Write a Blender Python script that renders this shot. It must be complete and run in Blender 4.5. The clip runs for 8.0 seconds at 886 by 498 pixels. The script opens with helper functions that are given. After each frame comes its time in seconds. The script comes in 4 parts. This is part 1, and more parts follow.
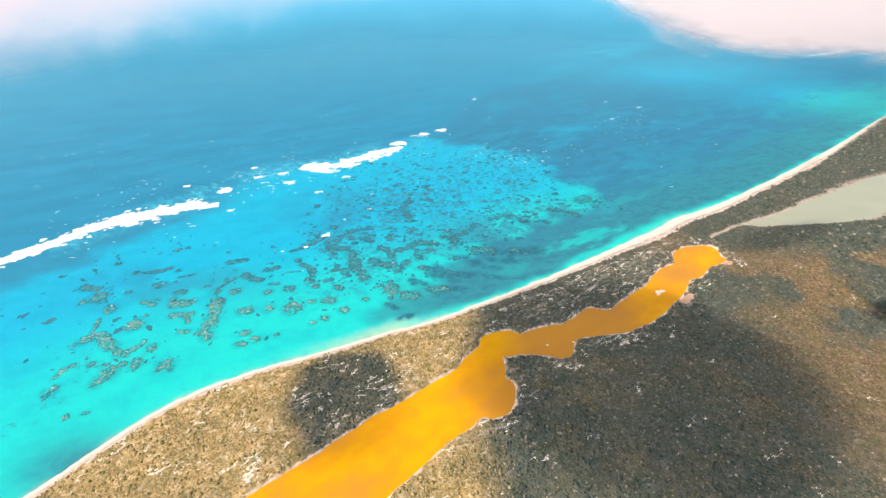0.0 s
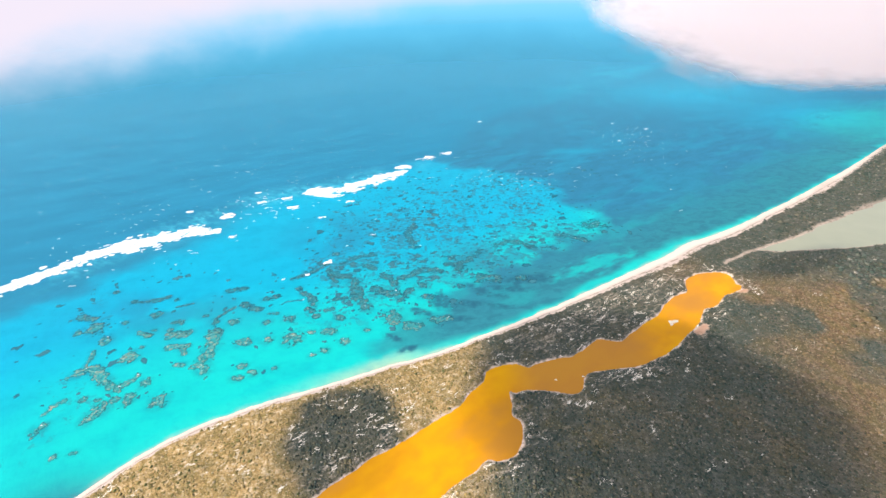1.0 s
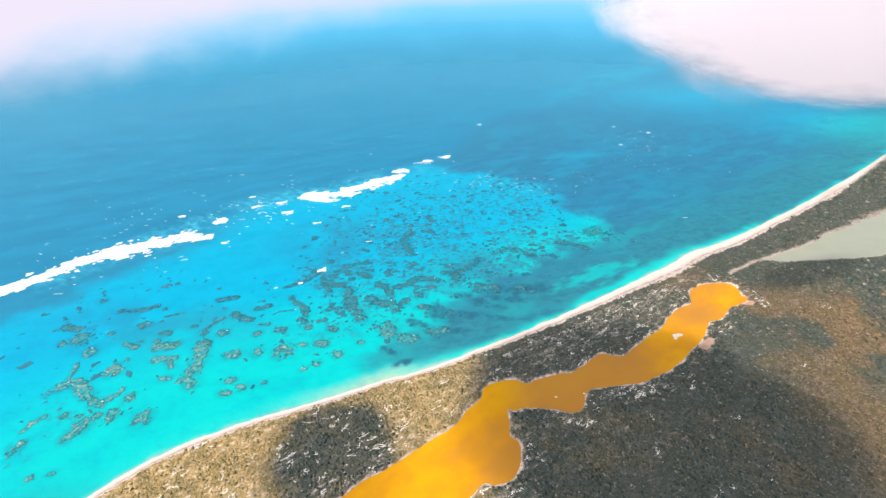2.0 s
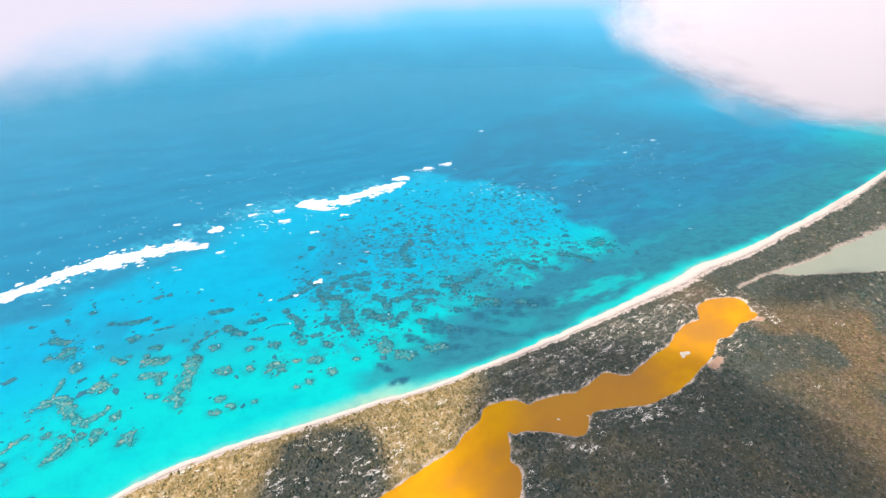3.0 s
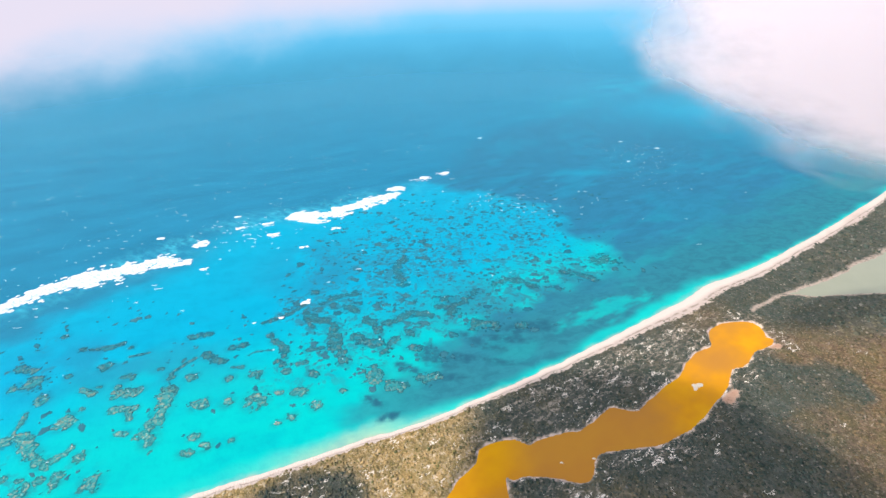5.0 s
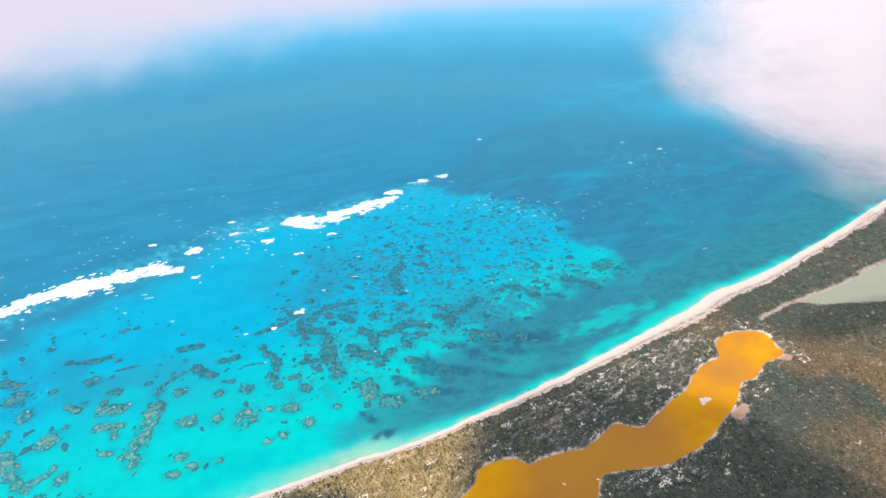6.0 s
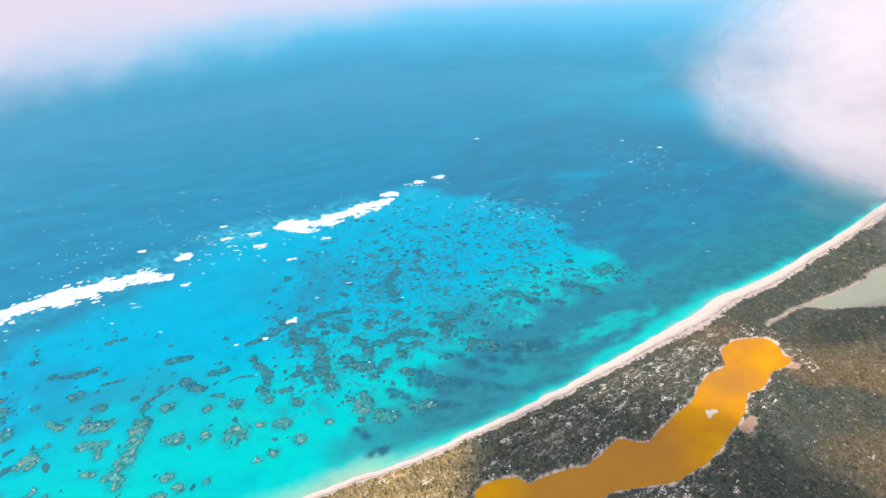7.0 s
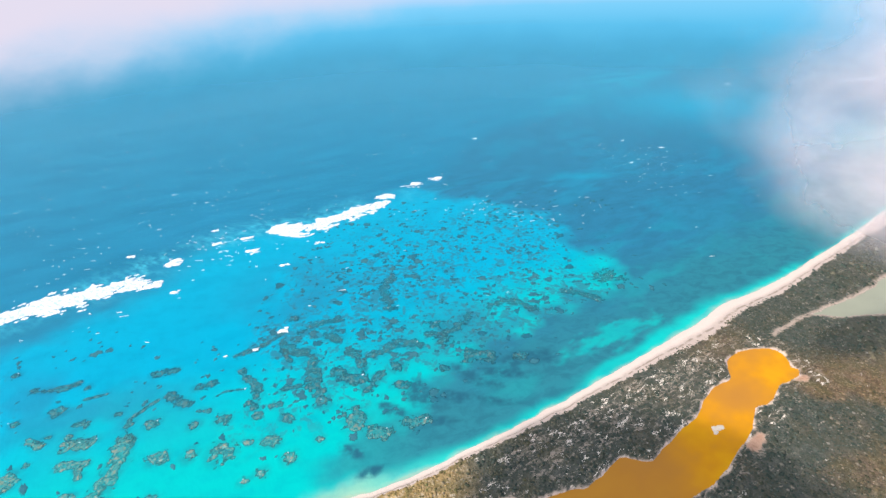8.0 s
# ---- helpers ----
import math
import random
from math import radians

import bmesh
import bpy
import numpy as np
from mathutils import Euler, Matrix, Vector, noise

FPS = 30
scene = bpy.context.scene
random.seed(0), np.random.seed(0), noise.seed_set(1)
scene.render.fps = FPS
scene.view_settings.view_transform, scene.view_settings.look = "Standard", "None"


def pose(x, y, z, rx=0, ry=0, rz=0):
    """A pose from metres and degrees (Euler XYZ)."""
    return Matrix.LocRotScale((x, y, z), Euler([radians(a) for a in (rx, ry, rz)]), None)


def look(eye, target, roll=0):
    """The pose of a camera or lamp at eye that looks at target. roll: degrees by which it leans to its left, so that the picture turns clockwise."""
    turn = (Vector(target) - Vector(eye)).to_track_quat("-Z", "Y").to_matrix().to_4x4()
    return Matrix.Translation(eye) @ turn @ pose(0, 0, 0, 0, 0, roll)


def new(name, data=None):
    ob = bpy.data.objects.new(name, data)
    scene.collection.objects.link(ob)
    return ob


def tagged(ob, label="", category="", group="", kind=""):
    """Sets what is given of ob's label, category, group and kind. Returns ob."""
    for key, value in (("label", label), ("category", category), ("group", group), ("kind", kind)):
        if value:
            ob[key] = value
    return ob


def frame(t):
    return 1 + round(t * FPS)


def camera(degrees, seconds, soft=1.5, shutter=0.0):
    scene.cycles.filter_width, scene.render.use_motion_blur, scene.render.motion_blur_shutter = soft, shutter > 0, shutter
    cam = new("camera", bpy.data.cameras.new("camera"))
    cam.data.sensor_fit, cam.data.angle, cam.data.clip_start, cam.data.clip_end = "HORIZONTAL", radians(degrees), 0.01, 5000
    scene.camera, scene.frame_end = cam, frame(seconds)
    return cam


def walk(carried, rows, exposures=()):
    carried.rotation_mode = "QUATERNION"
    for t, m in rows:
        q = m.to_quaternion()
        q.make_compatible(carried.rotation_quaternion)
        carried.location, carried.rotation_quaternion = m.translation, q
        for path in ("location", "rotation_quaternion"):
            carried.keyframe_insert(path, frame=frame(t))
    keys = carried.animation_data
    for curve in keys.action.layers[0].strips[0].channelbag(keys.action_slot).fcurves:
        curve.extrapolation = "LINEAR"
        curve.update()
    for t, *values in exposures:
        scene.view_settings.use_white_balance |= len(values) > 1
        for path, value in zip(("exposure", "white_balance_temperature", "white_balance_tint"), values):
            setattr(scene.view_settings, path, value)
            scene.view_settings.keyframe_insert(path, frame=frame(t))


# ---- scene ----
cam = camera(84.5, 8.0)
# seconds, eye x, y, z, yaw to the left, pitch, roll
PATH = [
    (0.0, 0.00, 0.00, 500.0, 0.00, -32.48, -1.33),
    (0.5, 3.21, 13.89, 500.17, 0.91, -31.67, -2.21),
    (1.0, 6.96, 28.13, 500.82, 1.00, -30.24, -2.03),
    (2.5, 13.77, 72.24, 500.45, 0.98, -30.15, -1.64),
    (3.0, 16.47, 86.81, 500.35, 1.24, -29.74, -1.64),
    (3.5, 19.09, 101.49, 500.34, 1.19, -29.46, -1.50),
    (4.0, 21.04, 116.23, 500.41, 1.11, -29.37, -1.44),
    (4.5, 22.46, 131.19, 500.50, 1.14, -29.44, -1.45),
    (6.0, 30.30, 175.54, 499.93, 1.39, -29.61, -1.92),
    (6.5, 31.77, 190.07, 500.14, 1.21, -29.75, -1.98),
    (7.0, 34.37, 204.71, 500.41, 1.24, -29.98, -2.28),
    (7.5, 36.61, 219.28, 500.27, 1.28, -30.16, -2.34),
    (8.0, 39.93, 235.18, 501.21, 1.18, -30.33, -2.37),
]


def aimed(x, y, z, yaw, pitch, roll):
    a, p = radians(yaw), radians(pitch)
    ahead = Vector((-math.sin(a) * math.cos(p), math.cos(a) * math.cos(p), math.sin(p)))
    return look((x, y, z), Vector((x, y, z)) + 100 * ahead, roll)


EXPOSURES = [(0.0, 0.39, 7100, 10), (1.0, 0.35, 6750, 10), (2.5, 0.31, 6560, 10), (4.5, 0.23, 6500, 10), (8.0, 0.15, 6480, 10)]
walk(cam, [(t, aimed(*row)) for t, *row in PATH], EXPOSURES)

# ---- light ----
SUN_ELEVATION, SUN_AZIMUTH = 37.0, 243.0   # azimuth: clockwise from +y
world = bpy.data.worlds.new("world")
scene.world = world
world.use_nodes = True
wt = world.node_tree
sky = wt.nodes.new("ShaderNodeTexSky")
sky.sky_type, sky.sun_disc = "NISHITA", False
sky.sun_elevation, sky.sun_rotation = radians(SUN_ELEVATION), radians(SUN_AZIMUTH)
sky.altitude, sky.air_density, sky.dust_density = 500.0, 1.0, 2.0
wt.links.new(sky.outputs[0], wt.nodes["Background"].inputs[0])
wt.nodes["Background"].inputs[1].default_value = 0.15
sun = new("sun", bpy.data.lights.new("sun", "SUN"))
sun.data.energy, sun.data.angle, sun.data.color = 5.0, radians(0.55), (1.0, 0.945, 0.87)
_e, _a = radians(SUN_ELEVATION), radians(SUN_AZIMUTH)
SUN_WAY = Vector((math.sin(_a) * math.cos(_e), math.cos(_a) * math.cos(_e), math.sin(_e)))
sun.matrix_world = look((0, 0, 900), Vector((0, 0, 900)) - SUN_WAY)


# ---- arithmetic of the plan ----
def smooth(a, b, v):
    k = np.clip((v - a) / (b - a), 0, 1)
    return k * k * (3 - 2 * k)


def lattice(ix, iy, seed):
    h = (ix.astype(np.int64) * 374761393 + iy.astype(np.int64) * 668265263 + seed * 974634777) & 0xFFFFFFFF
    h = ((h ^ (h >> 13)) * 1274126177) & 0xFFFFFFFF
    return ((h ^ (h >> 16)) & 0xFFFF) / 65535.0


def rough(x, y, size, seed=0, octaves=3):
    """Smooth noise from 0 to 1 over the plan, with features of that size in metres."""
    total, weight, amount = 0.0, 0.0, 1.0
    for o in range(octaves):
        u, v = x / size * 2**o + 17.3 * o, y / size * 2**o - 9.1 * o
        iu, iv = np.floor(u), np.floor(v)
        fu, fv = u - iu, v - iv
        fu, fv = fu * fu * (3 - 2 * fu), fv * fv * (3 - 2 * fv)
        c = lambda a, b: lattice(iu + a, iv + b, seed + 31 * o)
        n = (c(0, 0) * (1 - fu) + c(1, 0) * fu) * (1 - fv) + (c(0, 1) * (1 - fu) + c(1, 1) * fu) * fv
        total, weight, amount = total + amount * n, weight + amount, amount * 0.5
    return total / weight


def curve_points(points, closed=False, steps=4):
    """A Catmull-Rom curve through the points."""
    p = np.array(points, float)
    n = len(p)
    get = (lambda i: p[i % n]) if closed else (lambda i: p[min(max(i, 0), n - 1)])
    out = []
    for i in range(n if closed else n - 1):
        a, b, c, d = get(i - 1), get(i), get(i + 1), get(i + 2)
        for k in range(steps):
            t = k / steps
            out.append(0.5 * (2 * b + (c - a) * t + (2 * a - 5 * b + 4 * c - d) * t * t + (3 * b - a - 3 * c + d) * t**3))
    if not closed:
        out.append(p[-1])
    return np.array(out)


def side_of(x, y, line, closed=False):
    """Signed distance to a line, positive to the left of its way; to a closed one, positive inside."""
    best, sign = np.full(x.shape, 1e18), np.ones(x.shape)
    inside = np.zeros(x.shape, bool)
    n = len(line)
    for i in range(n if closed else n - 1):
        (ax, ay), (bx, by) = line[i], line[(i + 1) % n]
        dx, dy = bx - ax, by - ay
        ll = dx * dx + dy * dy + 1e-9
        t = np.clip(((x - ax) * dx + (y - ay) * dy) / ll, 0, 1)
        d = (x - ax - t * dx) ** 2 + (y - ay - t * dy) ** 2
        cross = dx * (y - ay) - dy * (x - ax)
        near = d < best
        best = np.where(near, d, best)
        sign = np.where(near, np.where(cross >= 0, 1.0, -1.0), sign)
        if closed:
            over = ((ay > y) != (by > y)) & (x < dx * (y - ay) / (dy if abs(dy) > 1e-9 else 1e-9) + ax)
            inside ^= over
    return np.sqrt(best) * (np.where(inside, 1.0, -1.0) if closed else sign)


SHORE = curve_points([(-5600, -5900), (-2400, -2300), (-1000, -420), (-700, -10), (-560, 180), (-500, 252), (-459, 305), (-420, 358), (-373, 413),
                      (-323, 454), (-260, 485), (-184, 514), (-146, 529), (-87, 555), (-17, 580), (59, 620), (148, 668), (249, 729), (365, 801),
                      (430, 843), (488, 885), (556, 916), (633, 960), (722, 1017), (822, 1082), (941, 1164), (1138, 1306), (1410, 1510),
                      (1900, 1880), (2900, 2640), (6400, 5300)])
CREST = curve_points([(-5600, -3600), (-2200, -600), (-1100, 520), (-783, 830), (-724, 895), (-658, 960), (-570, 1005), (-538, 1076), (-467, 1150),
                      (-332, 1205), (-228, 1255), (-125, 1349), (1, 1470), (129, 1802), (490, 2121), (1100, 2700), (3600, 5200)])
WEST_BANK = [(-262, 262), (-214, 300), (-155, 348), (-122, 374), (-95, 398), (-66, 418), (-25, 446), (5, 470), (19, 481), (29, 499), (49, 519),
             (53, 538), (69, 546), (97, 551), (114, 543), (125, 550), (163, 561), (182, 565), (208, 585), (227, 599), (245, 596), (263, 596),
             (284, 613), (305, 629), (340, 656), (364, 685), (384, 703), (411, 716), (418, 736), (430, 757), (459, 771), (489, 775)]
EAST_BANK = [(504, 770), (508, 751), (504, 737), (511, 731), (505, 720), (490, 711), (469, 704), (452, 683), (436, 672), (420, 668), (408, 649),
             (390, 628), (371, 612), (344, 586), (317, 565), (295, 555), (269, 541), (255, 539), (226, 536), (197, 530), (188, 519), (177, 497),
             (164, 492), (149, 496), (124, 500), (101, 502), (89, 497), (81, 502), (82, 479), (78, 460), (90, 449), (90, 430), (84, 413),
             (74, 400), (55, 393), (45, 396), (31, 383), (14, 370), (-10, 350), (-33, 328), (-66, 296), (-110, 250)]
LAKE = curve_points(WEST_BANK + EAST_BANK + [(-190, 190), (-290, 210)], closed=True, steps=3)
POND = curve_points([(606, 851), (650, 868), (725, 902), (779, 934), (830, 960), (880, 988), (960, 1030), (1068, 1074), (1180, 1080), (1160, 990),
                     (1020, 920), (922, 884), (873, 862), (786, 851), (718, 847), (655, 842), (621, 847)], closed=True, steps=3)


# coral reefs in the lagoon: half width, then the points of the middle line
REEF_A = [(5, (-481, 410)), (4, (-461, 416), (-457, 416)), (10.2, (-529, 455)), (11, (-473, 468), (-465, 485)), (4.8, (-538, 480), (-536, 491), (-529,
          502)), (11.5, (-393, 494), (-396, 498)), (7.5, (-435, 495), (-442, 505)), (6.5, (-459, 500)), (4.4, (-481, 501), (-479, 501)), (5.6, (-503,
          502)), (4.7, (-466, 521), (-455, 536), (-451, 546)), (7.9, (-431, 532), (-432, 534)), (6.2, (-307, 536), (-299, 536)), (7.3, (-282, 546),
          (-283, 548)), (8.7, (-546, 550), (-524, 561), (-494, 538), (-466, 521)), (4.2, (-254, 555), (-251, 555)), (6.6, (-306, 561), (-300, 561)),
          (4.7, (-404, 566), (-394, 566))]
REEF_B = [(5.8, (-206, 581)), (11.7, (-486, 583)), (9.2, (-478, 585), (-485, 594)), (7.7, (-188, 591)), (4.2, (-550, 601), (-544, 585), (-540, 561)),
          (5.1, (-413, 603), (-402, 591)), (6.7, (-436, 607), (-407, 608)), (4.1, (-478, 608)), (8.1, (-160, 609), (-161, 614)), (10.8, (-322, 614),
          (-319, 614)), (9.6, (-284, 617), (-285, 619)), (16.1, (-246, 621)), (9.7, (-543, 625), (-547, 630)), (5.8, (-220, 634), (-216, 634)), (8.5,
          (-194, 634), (-186, 633)), (6.3, (-484, 635), (-486, 637)), (10.1, (-443, 635), (-432, 635)), (6.5, (-129, 636)), (9.9, (-373, 639), (-375,
          643)), (6.3, (-449, 639), (-421, 635))]
REEF_C = [(6.7, (-418, 642)), (10.7, (-377, 642), (-366, 609), (-367, 569), (-356, 554)), (6.6, (-602, 643), (-605, 648)), (5.4, (-502, 644), (-480,
          635)), (11, (-64, 645), (-52, 645)), (5.8, (-453, 648)), (4.8, (-481, 648), (-478, 648)), (17.6, (-582, 657)), (9.5, (-19, 661), (0, 660)),
          (8.6, (-298, 663)), (15.3, (-89, 663), (-91, 672)), (6.6, (-386, 666), (-389, 673)), (7.9, (-358, 667), (-352, 667)), (7.2, (-453, 668),
          (-444, 668)), (8.2, (-181, 670), (-177, 670)), (9.6, (-265, 671), (-263, 671)), (5.2, (-542, 671), (-538, 670)), (4.9, (-411, 684), (-407,
          684)), (4.5, (-304, 685), (-289, 685))]
REEF_D = [(7.6, (-627, 688), (-600, 682)), (10.5, (-496, 691), (-493, 691)), (5.4, (-207, 692), (-197, 692)), (3.3, (-368, 707), (-385, 681)), (2.6,
          (-472, 710), (-446, 720)), (2.6, (-288, 712), (-279, 719), (-256, 722)), (7.6, (-355, 713), (-325, 699)), (5.2, (-200, 720), (-179, 727)),
          (7.7, (-40, 725), (-29, 721)), (6.2, (-557, 729), (-517, 731), (-500, 741)), (6.4, (-482, 733)), (7, (-305, 734), (-322, 727)), (7.9, (-65,
          742), (-72, 734), (-82, 716)), (10.5, (-127, 749), (-109, 736), (-93, 739)), (7, (22, 755), (24, 755)), (7.3, (-397, 756), (-371, 762)),
          (10.7, (-47, 758), (-43, 758))]
REEF_E = [(6.7, (-605, 760), (-607, 762)), (6.8, (-270, 760), (-257, 741), (-242, 732), (-231, 710), (-235, 696), (-221, 676)), (15.9, (66, 775), (89,
          774)), (9.9, (134, 777), (137, 777)), (8.6, (-83, 785), (-58, 797), (-51, 813), (-34, 812), (-12, 807)), (5.8, (-289, 791), (-254, 815),
          (-235, 841)), (8.3, (-123, 797), (-99, 781), (-95, 762)), (5.5, (-223, 801), (-203, 775)), (10.8, (-222, 811), (-200, 793), (-176, 784),
          (-167, 757), (-159, 729), (-143, 707), (-138, 695)), (12.2, (27, 815), (27, 817)), (8.8, (-160, 831), (-141, 823)), (8.9, (1, 831), (37,
          836), (65, 871))]
REEF_F = [(11.5, (6, 851), (12, 851)), (7.1, (-150, 873), (-185, 860), (-207, 840)), (8.1, (-228, 879), (-225, 879)), (8.5, (170, 888), (135, 914),
          (104, 899)), (9, (-68, 900), (-84, 959), (-72, 995)), (8.6, (236, 934), (272, 920), (287, 906)), (23, (319, 974), (323, 974))]
REEFS = REEF_A + REEF_B + REEF_C + REEF_D + REEF_E + REEF_F


WEED_SPOTS = [(-8, 707, 32, 17, -38), (-45, 680, 20, 9, -30), (-90, 620, 19, 7, -28), (53, 747, 22, 9, -35), (42, 700, 26, 10, -10), (75, 725, 30, 8, -20),
              (110, 740, 40, 9, -12), (95, 690, 30, 6, -10),
              (-60, 590, 14, 6, 20), (20, 660, 22, 5, 0), (150, 770, 45, 14, 10)]


def beach_width(x):
    return np.interp(x, [-450, -200, 0, 60, 145, 244, 359, 424, 488, 556, 720, 1138], [11, 9, 9, 10, 13, 16, 23, 30, 30, 26, 21, 22])


def survey(x, y):
    """Distances over the plan: out to sea from the shore, beyond the reef crest, into the two lakes."""
    wob = (rough(x, y, 26, 3) - 0.5) * 9 + (rough(x, y, 7, 5, 2) - 0.5) * 3
    far = smooth(1500, 3500, np.hypot(x, y))
    sea = side_of(x, y, SHORE) + wob * 0.55
    crest = side_of(x, y, CREST) + (rough(x, y, 60, 8) - 0.5) * 40
    lake = side_of(x, y, LAKE, True) + wob * 0.6
    pond = side_of(x, y, POND, True) + wob
    return sea, crest, lake, pond, far


def axis(low, high, step, lowest, highest, growth=1.16):
    mid = list(np.arange(low, high + step, step))
    d, v = step, mid[-1]
    while v < highest:
        d *= growth
        v += d
        mid.append(v)
    d, v, before = step, low, []
    while v > lowest:
        d *= growth
        v -= d
        before.append(v)
    return np.array(before[::-1] + mid)


def sheet(name, xs, ys, height, keep=None, attributes=None):
    """A height field over a grid, as one mesh object."""
    gx, gy = np.meshgrid(xs, ys)
    x, y = gx.ravel(), gy.ravel()
    z = height(x, y)
    nx, ny = len(xs), len(ys)
    i = (np.arange(ny - 1)[:, None] * nx + np.arange(nx - 1)[None, :]).ravel()
    quads = np.stack([i, i + 1, i + nx + 1, i + nx], 1)
    if keep is not None:
        quads = quads[keep(x, y)[quads].any(1)]
        used = np.unique(quads)
        back = np.full(len(x), -1)
        back[used] = np.arange(len(used))
        quads, x, y, z = back[quads], x[used], y[used], z[used]
    me = bpy.data.meshes.new(name)
    me.vertices.add(len(x))
    me.vertices.foreach_set("co", np.stack([x, y, z], 1).ravel())
    me.loops.add(quads.size)
    me.loops.foreach_set("vertex_index", quads.ravel().astype(np.int32))
    me.polygons.add(len(quads))
    me.polygons.foreach_set("loop_start", np.arange(0, quads.size, 4, dtype=np.int32))
    me.update(calc_edges=True)
    me.polygons.foreach_set("use_smooth", np.ones(len(quads), bool))
    for key, values in (attributes(x, y) if attributes else {}).items():
        me.attributes.new(key, "FLOAT", "POINT").data.foreach_set("value", values.astype(np.float32))
    return new(name, me)


# ---- materials ----
class Nodes:
    """A small builder of node materials."""

    def __init__(self, name):
        self.mat = bpy.data.materials.new(name)
        self.mat.use_nodes = True
        self.tree = self.mat.node_tree
        self.tree.nodes.clear()
        self.out = self.tree.nodes.new("ShaderNodeOutputMaterial")

    def put(self, socket, value):
        if hasattr(value, "node"):
            self.tree.links.new(value, socket)
        elif value is not None:
            if isinstance(value, (tuple, list)) and len(value) == 3 and socket.type == "RGBA":
                value = (*value, 1.0)
            socket.default_value = value

    def node(self, kind, **inputs):
        n = self.tree.nodes.new(kind)
        for key, value in inputs.items():
            self.put(n.inputs[key.replace("_", " ")], value)
        return n

    def where(self):
        return self.tree.nodes.new("ShaderNodeNewGeometry").outputs["Position"]

    def scaled(self, vector, x, y, z):
        n = self.tree.nodes.new("ShaderNodeMapping")
        self.put(n.inputs["Vector"], vector)
        n.inputs["Scale"].default_value = (x, y, z)
        return n.outputs[0]

    def turned(self, vector, angle, x, y, z):
        n = self.tree.nodes.new("ShaderNodeMapping")
        n.vector_type = "POINT"
        self.put(n.inputs["Vector"], vector)
        n.inputs["Rotation"].default_value = (0, 0, radians(angle))
        m = self.tree.nodes.new("ShaderNodeMapping")
        self.put(m.inputs["Vector"], n.outputs[0])
        m.inputs["Scale"].default_value = (x, y, z)
        return m.outputs[0]

    def noise(self, vector, size, detail=3.0, roughness=0.55, distortion=0.0):
        n = self.node("ShaderNodeTexNoise", Vector=vector, Scale=1.0 / size, Detail=detail, Roughness=roughness, Distortion=distortion)
        return n.outputs[0]

    def cells(self, vector, size, feature="F1"):
        n = self.node("ShaderNodeTexVoronoi", Vector=vector, Scale=1.0 / size)
        n.feature = feature
        return n.outputs["Distance"]

    def attr(self, name):
        n = self.tree.nodes.new("ShaderNodeAttribute")
        n.attribute_name = name
        return n.outputs["Fac"]

    def math(self, op, a, b=0.0, c=0.0, clamp=False):
        n = self.tree.nodes.new("ShaderNodeMath")
        n.operation, n.use_clamp = op, clamp
        for s, v in zip(n.inputs, (a, b, c)):
            self.put(s, v)
        return n.outputs[0]

    def step(self, value, a, b, low=0.0, high=1.0):
        n = self.tree.nodes.new("ShaderNodeMapRange")
        n.interpolation_type = "SMOOTHSTEP"
        for s, v in zip(n.inputs, (value, a, b, low, high)):
            self.put(s, v)
        return n.outputs[0]

    def ramp(self, value, *stops):
        n = self.tree.nodes.new("ShaderNodeValToRGB")
        e = n.color_ramp.elements
        while len(e) < len(stops):
            e.new(0.5)
        for item, (at, colour) in zip(e, stops):
            item.position, item.color = at, (*colour, 1.0)
        self.put(n.inputs[0], value)
        return n.outputs[0]

    def mix(self, fac, a, b, blend="MIX"):
        n = self.tree.nodes.new("ShaderNodeMix")
        n.data_type, n.blend_type = "RGBA", blend
        n.clamp_factor = True
        self.put(n.inputs[0], fac)
        self.put(n.inputs[6], a)
        self.put(n.inputs[7], b)
        return n.outputs[2]

    def bump(self, height, distance, strength=1.0):
        return self.node("ShaderNodeBump", Height=height, Distance=distance, Strength=strength).outputs[0]

    def surface(self, colour, roughness=0.9, normal=None, specular=0.3):
        n = self.tree.nodes.new("ShaderNodeBsdfPrincipled")
        self.put(n.inputs["Base Color"], colour)
        self.put(n.inputs["Roughness"], roughness)
        self.put(n.inputs["Specular IOR Level"], specular)
        self.put(n.inputs["Normal"], normal)
        self.tree.links.new(n.outputs[0], self.out.inputs[0])
        return self.mat


